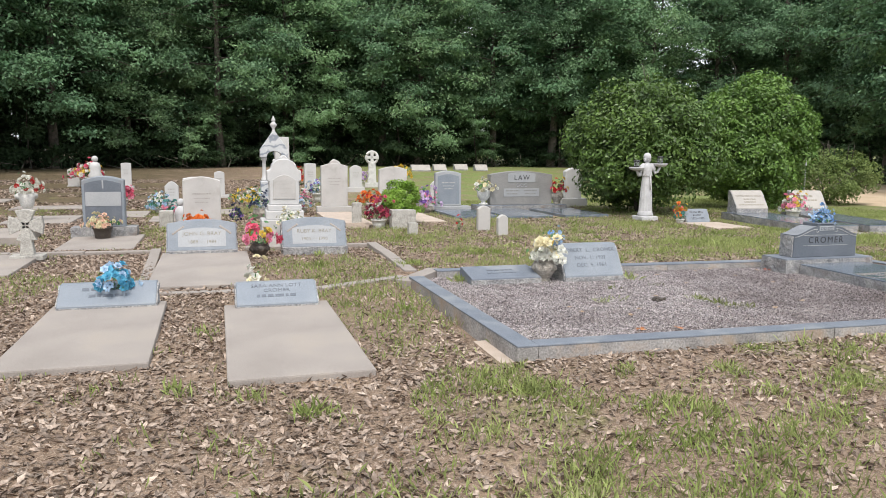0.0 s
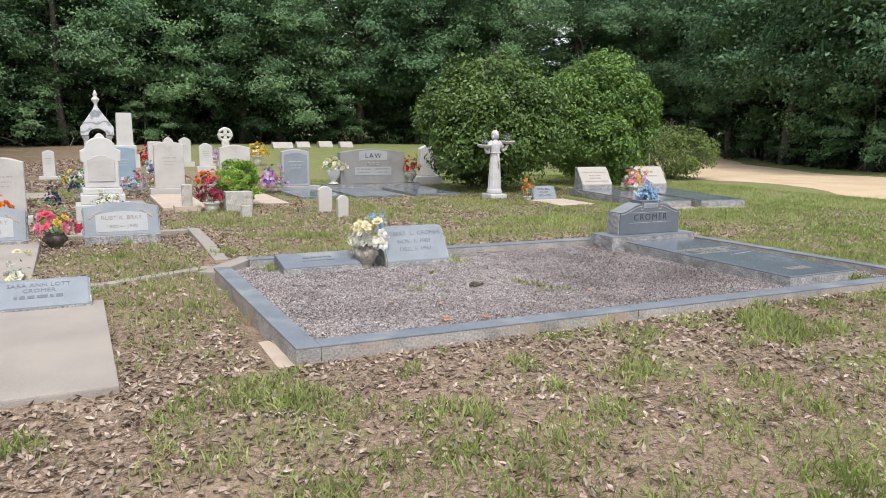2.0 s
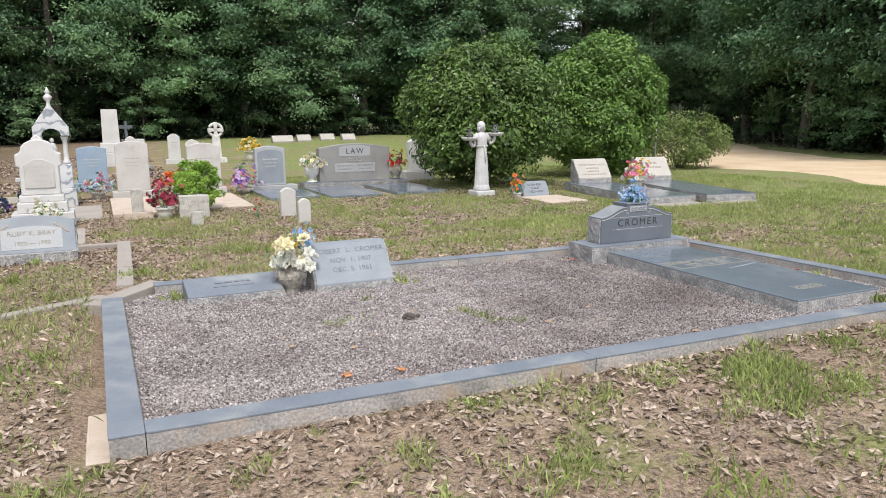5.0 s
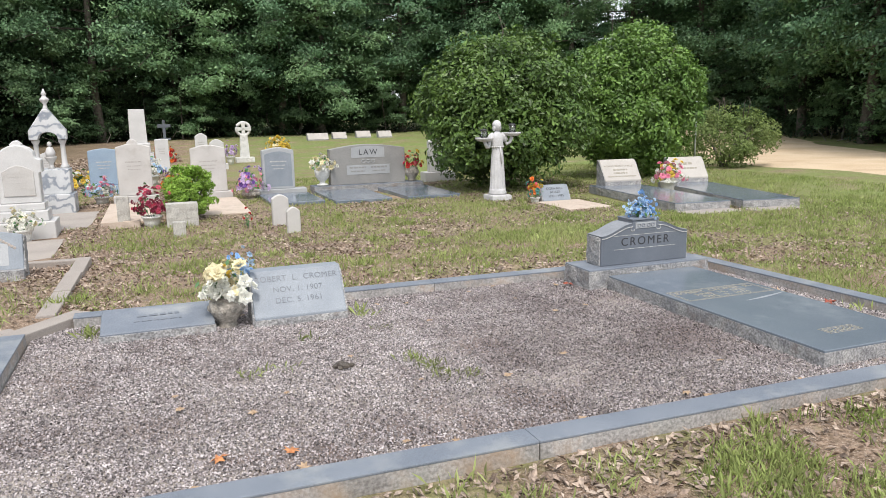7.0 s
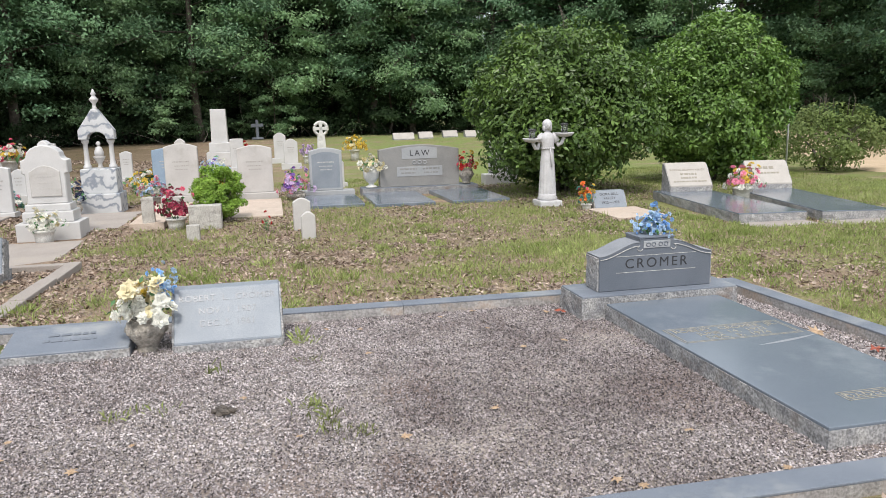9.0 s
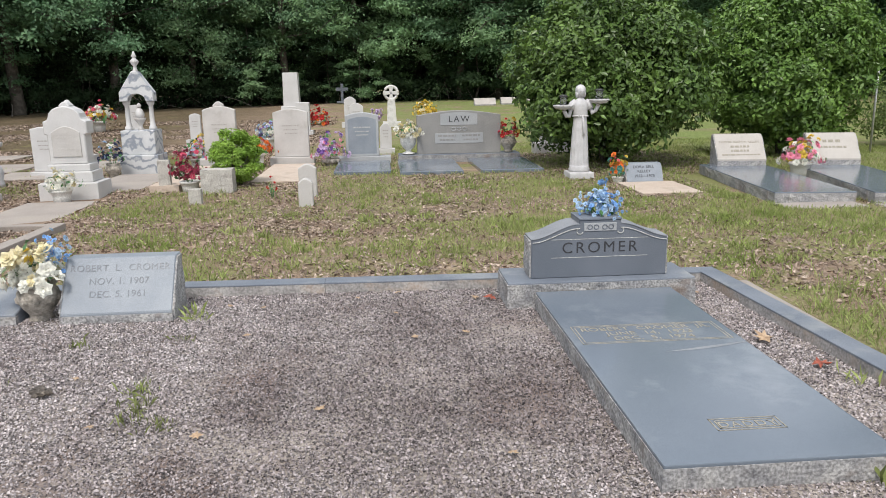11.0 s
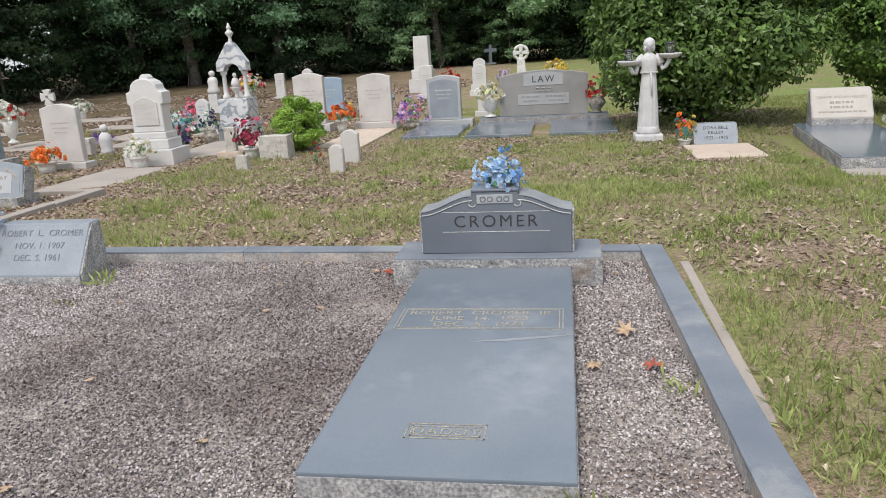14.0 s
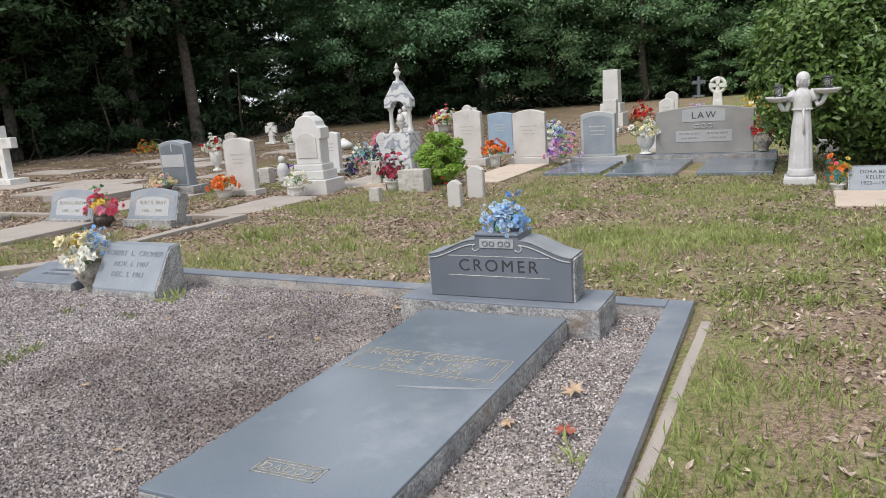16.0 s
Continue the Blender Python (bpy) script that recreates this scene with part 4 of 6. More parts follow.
white_tablet(2.635, 17.46, 0.63, 1.2, "weathered white marble headstone with a rounded crest", 0.84, knob=True)
white_tablet(4.03, 17.35, 0.68, 1.12, "weathered white marble headstone beside a green shrub", 0.86)
white_tablet(-0.28, 13.7, 0.64, 1.06, "white marble headstone with a smooth rounded top", 0.8, 0.12)
white_tablet(1.87, 21.25, 0.68, 1.1, "smooth blue-grey granite headstone with dark lettering", 0.9, 0.22, mat=GRANITE_BLUE, rise=0.05, panel=GRANITE_BLUE)
white_tablet(5.9, 20.15, 0.28, 0.72, "small white marble headstone with a pointed top", 0.42, 0.12, 0.12, 0.09, MARBLE_BRIGHT)
white_tablet(4.98, 27.7, 0.46, 1.02, "tall narrow white marble headstone", 0.66, 0.2, 0.12, 0.14, MARBLE_BRIGHT, group="narrow white tablets")
white_tablet(4.66, 30.7, 0.44, 1.14, "tall narrow white marble headstone", 0.66, 0.2, 0.12, 0.14, MARBLE_BRIGHT, group="narrow white tablets")
white_tablet(3.25, 27.4, 0.42, 1.08, "square-topped white marble headstone", 0.62, 0.16, 0.01, 0.3, MARBLE_BRIGHT)
white_tablet(-5.5, 32.6, 0.45, 0.75, "small white marble headstone under the trees", 0.5, 0.05, 0.08, 0.12, MARBLE_BRIGHT)
white_tablet(0.05, 26.22, 0.34, 0.90, "white marble headstone under the trees", 0.6, 0.1, 0.06, 0.12, MARBLE_BRIGHT)
white_tablet(-11.0, 25.5, 0.5, 0.8, "small dark grey headstone under the trees", 0.55, 0.06, 0.1, 0.14, OLD_STONE)
white_tablet(-1.15, 20.3, 0.34, 0.78, "small white marble headstone with rounded top", 0.62, 0.2, 0.12, 0.12, MARBLE_BRIGHT)
white_tablet(-3.45, 31.62, 0.38, 1.01, "plain white marble headstone", 0.55, 0.1, 0.02, 0.14, MARBLE_BRIGHT)

# grey granite stone with carved corners and its ledger
white_tablet(-0.5, 16.95, 0.46, 0.95, "plain white marble headstone behind a monument", 0.55, 0.12, 0.04, 0.14, MARBLE_BRIGHT)
bouquet(-8.2, 25.8, None, "white silk flowers in a pale pot", "pot", [("white", 1.0)], 0.3, 0.3, 40, 0.13, 50, 0.3, 0.18)
s = white_tablet(5.42, 17.35, 0.66, 1.02, "grey granite headstone with carved corners and pale lettering", 1.12, 0.16, 0.06, 0.16, GRANITE_PALE, panel=GRANITE_LIGHT)
slab(4.95, 5.95, 15.45, 17.2, "polished grey granite ledger before a headstone", GRANITE_LEDGER, 0.07)


def law_stone():
    s = thing("headstone", 7.35, 17.3, "wide grey granite family headstone on a long base", "headstone")
    part("base", bm_rock(-1.22, 1.22, 0, 0.5, 0, 0.16, 0.012, 0.07, 4), GRANITE_ROCK, s, "rock-pitched base")
    part("base_top", bm_box(-1.215, 1.215, 0.004, 0.496, 0.155, 0.172, 0.006), GRANITE_TOP, s)
    part("die", bm_profile(arch(1.68, 0.172, 0.93, 0.09, 16), 0.12, 0.36, 0.008), GRANITE_BROWN, s)
    part("name_panel", bm_profile(arch(0.74, 0.74, 0.955, 0.035), 0.113, 0.124, 0), GRANITE_PALE, s, "pale name panel")
    part("dates_panel", bm_box(-0.48, 0.48, 0.113, 0.124, 0.38, 0.58, 0.002), GRANITE_PALE, s, "pale dates panel")
    letters("LAW", 0.17, ENGRAVED, s, face(0, 0.111, 0.85), spread=1.3)
    bars(s, GRANITE_BROWN, face(0, 0.111, 0.48), [(-0.24, 0.05, 0.36, 0.035), (0.24, 0.05, 0.36, 0.035), (-0.24, -0.03, 0.3, 0.03), (0.24, -0.03, 0.3, 0.03)])
    bm = bmesh.new()
    for cx in (-0.11, 0, 0.11):
        bm = bm_tube([(cx + 0.04 * math.cos(a), 0.116, 0.66 + 0.035 * math.sin(a)) for a in [k * math.pi / 5 for k in range(11)]], [0.009] * 11, 5, bm)
    part("carved_flowers", bm, GRANITE_PALE, s, "three carved flowers")


law_stone()
slab(6.1, 7.2, 15.2, 17.25, "polished grey granite ledger before a wide headstone", GRANITE_LEDGER, 0.07)
slab(7.5, 8.6, 15.2, 17.25, "polished grey granite ledger before a wide headstone", GRANITE_LEDGER, 0.07)


def stepped_white():
    """The tall white monument on two steps."""
    s = thing("headstone", 1.17, 13.8, "tall white marble monument with shouldered top on two steps", "headstone")
    s.scale = (0.93, 1, 0.89)
    part("lower_base", bm_box(-0.46, 0.46, 0, 0.58, 0, 0.3, 0.015), MARBLE_BRIGHT, s)
    part("upper_base", bm_box(-0.37, 0.37, 0.07, 0.51, 0.3, 0.48, 0.02), MARBLE_BRIGHT, s)
    part("plinth", bm_box(-0.33, 0.33, 0.11, 0.47, 0.48, 0.6, 0.02), MARBLE_BRIGHT, s)
    pts = [(-0.29, 0.6), (0.29, 0.6), (0.29, 1.08), (0.335, 1.1), (0.335, 1.3), (0.27, 1.33)]
    for i in range(9):
        a = i * math.pi / 8
        pts.append((0.25 * math.cos(a), 1.36 + 0.19 * math.sin(a)))
    pts += [(-0.27, 1.33), (-0.335, 1.3), (-0.335, 1.1), (-0.29, 1.08)]
    part("die", bm_profile(pts, 0.15, 0.42, 0.015), MARBLE_BRIGHT, s)
    part("crest", bm_profile(arch(0.16, 1.5, 1.56, 0.06), 0.2, 0.4, 0.015), MARBLE_BRIGHT, s)
    part("raised_shield", bm_profile(arch(0.44, 0.72, 1.12, 0.1), 0.135, 0.155, 0.006), MARBLE, s, "raised lettering shield")
    bars(s, MARBLE, face(0, 0.134, 0.95), [(0, 0.1, 0.3, 0.03), (0, 0, 0.26, 0.025), (0, -0.1, 0.28, 0.025)])


stepped_white()
bouquet(1.2, 13.48, None, "white plaster pot of white silk flowers before a monument", "pot", [("white", 0.9), ("cream", 0.2)], 0.2, 0.2, 50, 0.08, 50, 0.22, 0.15)


def canopy_tomb():
    s = thing("canopy_tomb", 1.23, 16.95, "grey-veined marble tomb with a pillared canopy and urn finial", "monument")
    s.scale = (0.74, 0.8, 0.92)
    part("base", bm_box(-0.48, 0.48, 0, 0.8, 0, 0.42, 0.02), MARBLE_VEIN, s)
    part("plinth", bm_box(-0.42, 0.42, 0.08, 0.72, 0.42, 0.92, 0.02), MARBLE_VEIN, s, "heavily veined marble plinth")
    for sx in (-1, 1):
        for y in (0.4,):
            part("column", bm_turned([(0.1, 0.92), (0.1, 0.97), (0.07, 1.0), (0.062, 1.1), (0.055, 1.4), (0.07, 1.42), (0.095, 1.46), (0.095, 1.5)], 16, sx * 0.3, y), MARBLE_BRIGHT, s)
    for y0 in (0.25,):
        pts = [(-0.42, 1.5), (-0.24, 1.5)]
        for i in range(9):
            a = math.pi - i * math.pi / 8
            pts.append((0.22 * math.cos(a), 1.52 + 0.13 * math.sin(a)))
        pts += [(0.24, 1.5), (0.42, 1.5), (0.42, 1.68), (0.06, 2.1), (-0.06, 2.1), (-0.42, 1.68)]
        part("gable", bm_profile(pts, y0, y0 + 0.3, 0.012), MARBLE_VEIN, s, "gabled marble arch")
    part("finial", bm_turned([(0.08, 2.08), (0.05, 2.14), (0.04, 2.2), (0.1, 2.27), (0.11, 2.3), (0.06, 2.34), (0.04, 2.37), (0.07, 2.4), (0.04, 2.44), (0.012, 2.5)], 16, 0, 0.4), MARBLE_BRIGHT, s, "turned urn finial")
    bust = bm_turned([(0.1, 1.16), (0.12, 1.24), (0.07, 1.34), (0.03, 1.36)], 14, 0, 0.4)
    bmesh.ops.create_icosphere(bust, subdivisions=2, radius=0.055, matrix=pose(0, 0.4, 1.41))
    part("bust", bust, MARBLE_BRIGHT, s, "small white marble bust")
    part("small_urn", bm_turned([(0.09, 0.92), (0.05, 0.97), (0.05, 1.02), (0.13, 1.12), (0.15, 1.16), (0.1, 1.16)], 16, 0, 0.4), MARBLE, s, "small marble urn inside")


canopy_tomb()
bouquet(0.85, 16.65, None, "pinkish urn of navy and grey silk flowers", "urn", [("navy", 0.6), ("paleblue", 0.25), ("white", 0.15)], 0.2, 0.28, 40, 0.08, 40, 0.28, 0.14)


def obelisk():
    s = thing("pillar_monument", 2.52, 31.0, "tall square white marble pillar on stepped base", "monument")
    part("base", bm_box(-0.48, 0.48, -0.48, 0.48, 0, 0.5, 0.02), MARBLE_BRIGHT, s)
    part("plinth", bm_box(-0.38, 0.38, -0.38, 0.38, 0.5, 0.85, 0.03), MARBLE_BRIGHT, s)
    bm = bm_box(-0.29, 0.29, -0.29, 0.29, 0.85, 2.05, 0.015)
    for v in bm.verts:
        if v.co.z > 1.5:
            v.co.x *= 0.92
            v.co.y *= 0.92
    part("shaft", bm, MARBLE_BRIGHT, s)


obelisk()


def celtic():
    s = thing("celtic_cross", 6.2, 30.8, "pale stone wheel-head cross on a small base", "monument")
    s.scale = (0.9, 0.9, 0.88)
    part("base", bm_box(-0.38, 0.38, -0.25, 0.25, 0, 0.22, 0.02), OLD_STONE_PALE, s)
    part("shaft", bm_profile([(-0.2, 0.22), (0.2, 0.22), (0.15, 1.2), (-0.15, 1.2)], -0.1, 0.1, 0.015), OLD_STONE_PALE, s)
    part("ring", bm_tube([(0.27 * math.cos(a), 0, 1.42 + 0.27 * math.sin(a)) for a in [k * math.pi / 12 for k in range(25)]], [0.065] * 25, 8), OLD_STONE_PALE, s)
    for a in range(4):
        o = part("arm", bm_profile([(-0.05, 0), (0.05, 0), (0.1, 0.3), (-0.1, 0.3)], -0.08, 0.08, 0.01), OLD_STONE_PALE, s)
        o.matrix_local = pose(0, 0, 1.42, 0, 90 * a, 0)


OLD_STONE_PALE = material("pale_weathered_stone", [(0.55, 0.54, 0.52), (0.68, 0.67, 0.65)], 4, 0.85, 0.3, 60, 0.1, stain=(0.35, 0.34, 0.32), stain_scale=5, stain_at=(0.52, 0.75))
celtic()


def stone_cross(x, y, h, label, mat, flared=False, w=None, turn=0.0):
    s = thing("stone_cross", x, y, label, "cross", turn=turn, z=ground_z(x, y) + (0.035 if h > 0.5 else -0.01))
    w = w or h * 0.5
    part("foot", bm_box(-w * 0.45, w * 0.45, -w * 0.28, w * 0.28, 0, h * 0.1, 0.012), mat, s)
    if flared:
        part("shaft", bm_profile([(-w * 0.2, h * 0.1), (w * 0.2, h * 0.1), (w * 0.1, h * 0.64), (-w * 0.1, h * 0.64)], -w * 0.13, w * 0.13, 0.008), mat, s)
        for a in range(4):
            o = part("arm", bm_profile([(-w * 0.08, 0), (w * 0.08, 0), (w * 0.27, w * 0.44), (0, w * 0.48), (-w * 0.27, w * 0.44)], -w * 0.1, w * 0.1, 0.006), mat, s)
            o.matrix_local = pose(0, 0, h * 0.7, 0, 90 * a, 0)
    else:
        part("shaft", bm_box(-w * 0.11, w * 0.11, -w * 0.1, w * 0.1, h * 0.1, h, 0.015), mat, s)
        part("arms", bm_box(-w / 2, w / 2, -w * 0.095, w * 0.095, h * 0.62, h * 0.8, 0.015), mat, s)


stone_cross(-2.3, 10.3, 0.62, "small weathered stone cross with flared arms on a slab", OLD_STONE, True, 0.42)
stone_cross(-9.6, 15.6, 1.5, "plain grey stone cross on a slab", OLD_STONE_PALE, w=0.95)
stone_cross(-12.1, 29.5, 0.9, "small grey stone cross under the trees", OLD_STONE_PALE, True, 0.62)
stone_cross(3.6, 46.5, 1.1, "dark slender cross at the edge of the woods", GRANITE, w=0.7)


def rect_grey():
    s = thing("headstone", -1.88, 13.76, "grey granite headstone with blank panel on a rough base", "headstone")
    part("base", bm_rock(-0.52, 0.52, -0.06, 0.34, 0, 0.2, 0.015, 0.06, 6), GRANITE_ROCK, s, "rock-pitched base")
    part("die", bm_profile(arch(0.67, 0.2, 1.0, 0.07), 0.03, 0.25, 0.015), GRANITE_LIGHT, s)
    part("field", bm_profile(arch(0.58, 0.24, 0.94, 0.06), 0.026, 0.035, 0), GRANITE, s, "dark honed field")
    part("panel", bm_box(-0.28, 0.28, 0.02, 0.03, 0.56, 0.8, 0.003), GRANITE_PALE, s, "pale panel")
    part("carved_cross", bm_box(-0.012, 0.012, 0.021, 0.03, 0.86, 1.0, 0), GRANITE_PALE, s)


rect_grey()
bouquet(-1.87, 13.46, None, "dark pot of peach and cream silk flowers", "pot", [("peach", 0.5), ("cream", 0.6)], 0.26, 0.14, 46, 0.08, 30, 0.24, 0.16, spray="dark")
bouquet(-0.36, 13.42, None, "white pot of orange silk flowers", "pot", [("orange", 1.0), ("cream", 0.1)], 0.22, 0.18, 34, 0.1, 30, 0.2, 0.16)


slab(-4.6, -2.95, 12.9, 14.2, "raised pale concrete ledger in leaf litter", CONCRETE, 0.14)


# small stones and things between
for x, y, w, h, lab in ((4.75, 13.0, 0.25, 0.48, "small old marble footstone with a pointed top"), (4.8, 12.16, 0.19, 0.38, "short old marble footstone with rusty foot")):
    s = thing("footstone", x, y, lab, "headstone")
    part("stone", bm_profile(arch(w, 0, h - 0.06, 0.06, 6), 0, 0.1, 0.012), MARBLE, s)
s = thing("footstone", 3.28, 12.6, "tiny weathered square footstone", "headstone")
part("stone", bm_box(-0.085, 0.085, 0, 0.12, 0, 0.22, 0.012), OLD_STONE, s)
s = thing("stone_block", 3.36, 13.62, "dark lichened stone block", "headstone")
part("stone", bm_rock(-0.23, 0.23, 0, 0.28, 0, 0.36, 0.008, 0.06, 1, True), OLD_STONE, s)
s = thing("footstone", 2.52, 13.95, "narrow upright stone on a reddish footing", "headstone")
part("stone", bm_box(-0.09, 0.09, 0, 0.09, 0.1, 0.5, 0.015), OLD_STONE, s)
part("footing", bm_rock(-0.22, 0.22, -0.06, 0.25, 0, 0.12, 0.01, 0.06, 3, True), CONCRETE_PINK, s)
s = thing("statuette", -0.72, 15.6, "small kneeling cast-stone figure beside a block", "statue")
bm = bm_turned([(0.12, 0), (0.12, 0.08), (0.1, 0.12), (0.13, 0.25), (0.1, 0.36), (0.045, 0.42)], 14)
bmesh.ops.create_icosphere(bm, subdivisions=2, radius=0.075, matrix=pose(0, 0, 0.49))
part("figure", bm, STATUE_STONE, s)
s = thing("stone_block", -0.98, 15.3, "square weathered stone post", "headstone")
part("stone", bm_box(-0.13, 0.13, 0, 0.2, 0, 0.34, 0.015), OLD_STONE, s)
s = thing("lidded_urn", -5.6, 25.3, "white lidded stone urn lying on a slab", "urn")
part("body", bm_turned([(0.15, 0), (0.3, 0.1), (0.33, 0.2), (0.2, 0.28), (0.1, 0.36), (0.03, 0.42)], 18), OLD_STONE_PALE, s)


def seated_statue():
    s = thing("statue", -3.84, 26.7, "white marble seated child statue on a pedestal", "statue")
    s.scale = (0.8, 0.8, 0.82)
    bm = bm_box(-0.28, 0.28, -0.28, 0.28, 0, 0.3, 0.02)
    bm = bm_box(-0.2, 0.2, -0.2, 0.2, 0.3, 0.75, 0.03, bm)
    bm = bm_turned([(0.25, 0.75), (0.28, 0.9), (0.2, 1.05), (0.22, 1.25), (0.18, 1.38), (0.06, 1.45)], 16, 0, 0, bm, 0.8)
    bmesh.ops.create_icosphere(bm, subdivisions=2, radius=0.13, matrix=pose(0, 0, 1.56))
    part("figure", bm, MARBLE_BRIGHT, s)


seated_statue()


# ---- girl with bowls ----
def bowl_statue():
    s = thing("statue", 8.97, 14.28, "pale cast-stone robed figure holding two shallow bowls", "statue")
    s.scale = (0.8, 0.85, 0.91)
    bm = bm_box(-0.25, 0.25, -0.25, 0.25, 0, 0.13, 0.03)
    bm = bm_turned([(0.2, 0.13), (0.215, 0.17), (0.19, 0.21), (0.19, 0.24)], 24, 0, 0, bm)
    # robe with shallow folds
    one = bmesh.new()
    prof = [(0.185, 0.22), (0.18, 0.3), (0.165, 0.6), (0.15, 0.85), (0.135, 1.0), (0.13, 1.08), (0.15, 1.12), (0.14, 1.2), (0.155, 1.28), (0.14, 1.34), (0.075, 1.39), (0.05, 1.41), (0.05, 1.45)]
    seg = 48
    rings = []
    for r, z in prof:
        fold = 0.07 * max(0, 1 - (z - 0.22) / 0.95)
        rings.append([one.verts.new(((r * (1 + fold * math.sin(13 * 2 * math.pi * j / seg))) * math.cos(2 * math.pi * j / seg), 0.78 * r * (1 + fold * math.sin(13 * 2 * math.pi * j / seg)) * math.sin(2 * math.pi * j / seg), z)) for j in range(seg)])
    for r0, r1 in zip(rings, rings[1:]):
        for j in range(seg):
            one.faces.new((r0[j], r0[(j + 1) % seg], r1[(j + 1) % seg], r1[j])).smooth = True
    one.faces.new(rings[-1])
    bm = merge(bm, one)
    for sx, dz in ((-1, -0.07), (1, 0.02)):
        bm = bm_tube([(sx * 0.1, 0, 1.345), (sx * 0.165, 0.0, 1.3), (sx * 0.2, -0.01, 1.22)], [0.06, 0.068, 0.078], 12, bm)
        bm = bm_tube([(sx * 0.195, -0.01, 1.23), (sx * 0.235, -0.03, 1.14 + dz * 0.6), (sx * 0.29, -0.06, 1.17 + dz), (sx * 0.35, -0.06, 1.28 + dz)], [0.042, 0.04, 0.036, 0.04], 10, bm)
        bm = bm_turned([(0.07, 1.285 + dz), (0.15, 1.3 + dz), (0.2, 1.34 + dz), (0.205, 1.365 + dz), (0.18, 1.36 + dz)], 22, sx * 0.36, -0.05, bm)
    # belt of leaves, head with bobbed hair
    for k in range(18):
        a = 2 * math.pi * k / 18
        bmesh.ops.create_icosphere(bm, subdivisions=1, radius=0.026, matrix=pose(0.142 * math.cos(a), 0.112 * math.sin(a), 1.1) @ Matrix.Diagonal((1, 1, 0.75, 1)))
    one = bmesh.new()
    bmesh.ops.create_icosphere(one, subdivisions=3, radius=0.084, matrix=pose(0, -0.03, 1.515) @ Matrix.Diagonal((0.86, 0.95, 1.18, 1)))
    bmesh.ops.create_icosphere(one, subdivisions=3, radius=0.1, matrix=pose(0, 0.018, 1.545) @ Matrix.Diagonal((1.04, 1.0, 0.92, 1)))
    for sx in (-1, 1):
        bmesh.ops.create_icosphere(one, subdivisions=2, radius=0.05, matrix=pose(sx * 0.07, 0.012, 1.475) @ Matrix.Diagonal((0.7, 1.25, 1.35, 1)))
        bmesh.ops.create_icosphere(one, subdivisions=1, radius=0.014, matrix=pose(sx * 0.03, -0.105, 1.525) @ Matrix.Diagonal((1.3, 0.5, 0.7, 1)))
    bmesh.ops.create_icosphere(one, subdivisions=2, radius=0.016, matrix=pose(0, -0.112, 1.508) @ Matrix.Diagonal((0.7, 0.9, 1.6, 1)))
    for f in one.faces:
        f.smooth = True
    bm = merge(bm, one)
    bm = bm_tube([(0.02, -0.115, 1.1), (0.03, -0.13, 0.95), (0.04, -0.14, 0.75)], [0.018, 0.014, 0.02], 6, bm)
    part("figure", bm, STATUE_STONE, s)


bowl_statue()


def lantern(x, y, z):
    s = thing("lantern", x, y, "small black solar lantern standing in a stone bowl", "lantern", "lanterns in the bowls", z=z)
    part("glass", bm_turned([(0.05, 0.02), (0.055, 0.13)], 14), GLASS, s, "clear lantern glass")
    part("cap", bm_turned([(0.07, 0.13), (0.075, 0.145), (0.05, 0.165), (0.02, 0.17)], 14), BLACK_METAL, s)
    part("base", bm_turned([(0.06, 0), (0.06, 0.022)], 14), BLACK_METAL, s)
    for k in range(4):
        a = k * math.pi / 2 + 0.6
        part("post", bm_tube([(0.058 * math.cos(a), 0.058 * math.sin(a), 0.02), (0.058 * math.cos(a), 0.058 * math.sin(a), 0.13)], [0.006, 0.006], 5), BLACK_METAL, s)


for sx, z in ((-0.288, 1.16), (0.288, 1.243)):
    lantern(8.97 + sx, 14.24, ground_z(8.9, 14.1) + z)

slant_marker(9.8, 13.5, 0.56, 0.3, 0.28, 0.14, [("DORA BELL", 0.78), ("KELLEY", 0.55), ("1922—1975", 0.3)], "low grey granite marker with rounded top in grass", 0.062, 0.03)
bouquet(9.4, 13.6, None, "mixed bright silk flowers in a small white pot", "pot", [("orange", 0.3), ("yellow", 0.3), ("teal", 0.3), ("rose", 0.15)], 0.14, 0.26, 22, 0.09, 30, 0.1, 0.09)


def slant_on_ledger(x, y, fx, fy, turn, words):
    """fx, fy: the middle of the ledger's front edge; x, y: the middle of the headstone's front foot."""
    lg = thing("ledger_stone", fx, fy, "polished granite ledger with rock-pitched sides in grass", "ledger", turn=turn)
    part("slab_side", bm_rock(-0.5, 0.5, 0, 3.15, 0, 0.14, 0.014, 0.07, x), GRANITE_ROCK, lg, "rock-pitched edge")
    part("slab_top", bm_box(-0.495, 0.495, 0.005, 3.145, 0.135, 0.155, 0.006), GRANITE_LEDGER, lg, "polished reflective top")
    slant_marker(x, y, 0.76, 0.5, 0.4, 0.1, words, "pale granite slant headstone standing on a ledger", 0.055, 0.12, GRANITE_SLANT, ENGRAVED_TAN, z=ground_z(x, y) + 0.145, turn=turn)


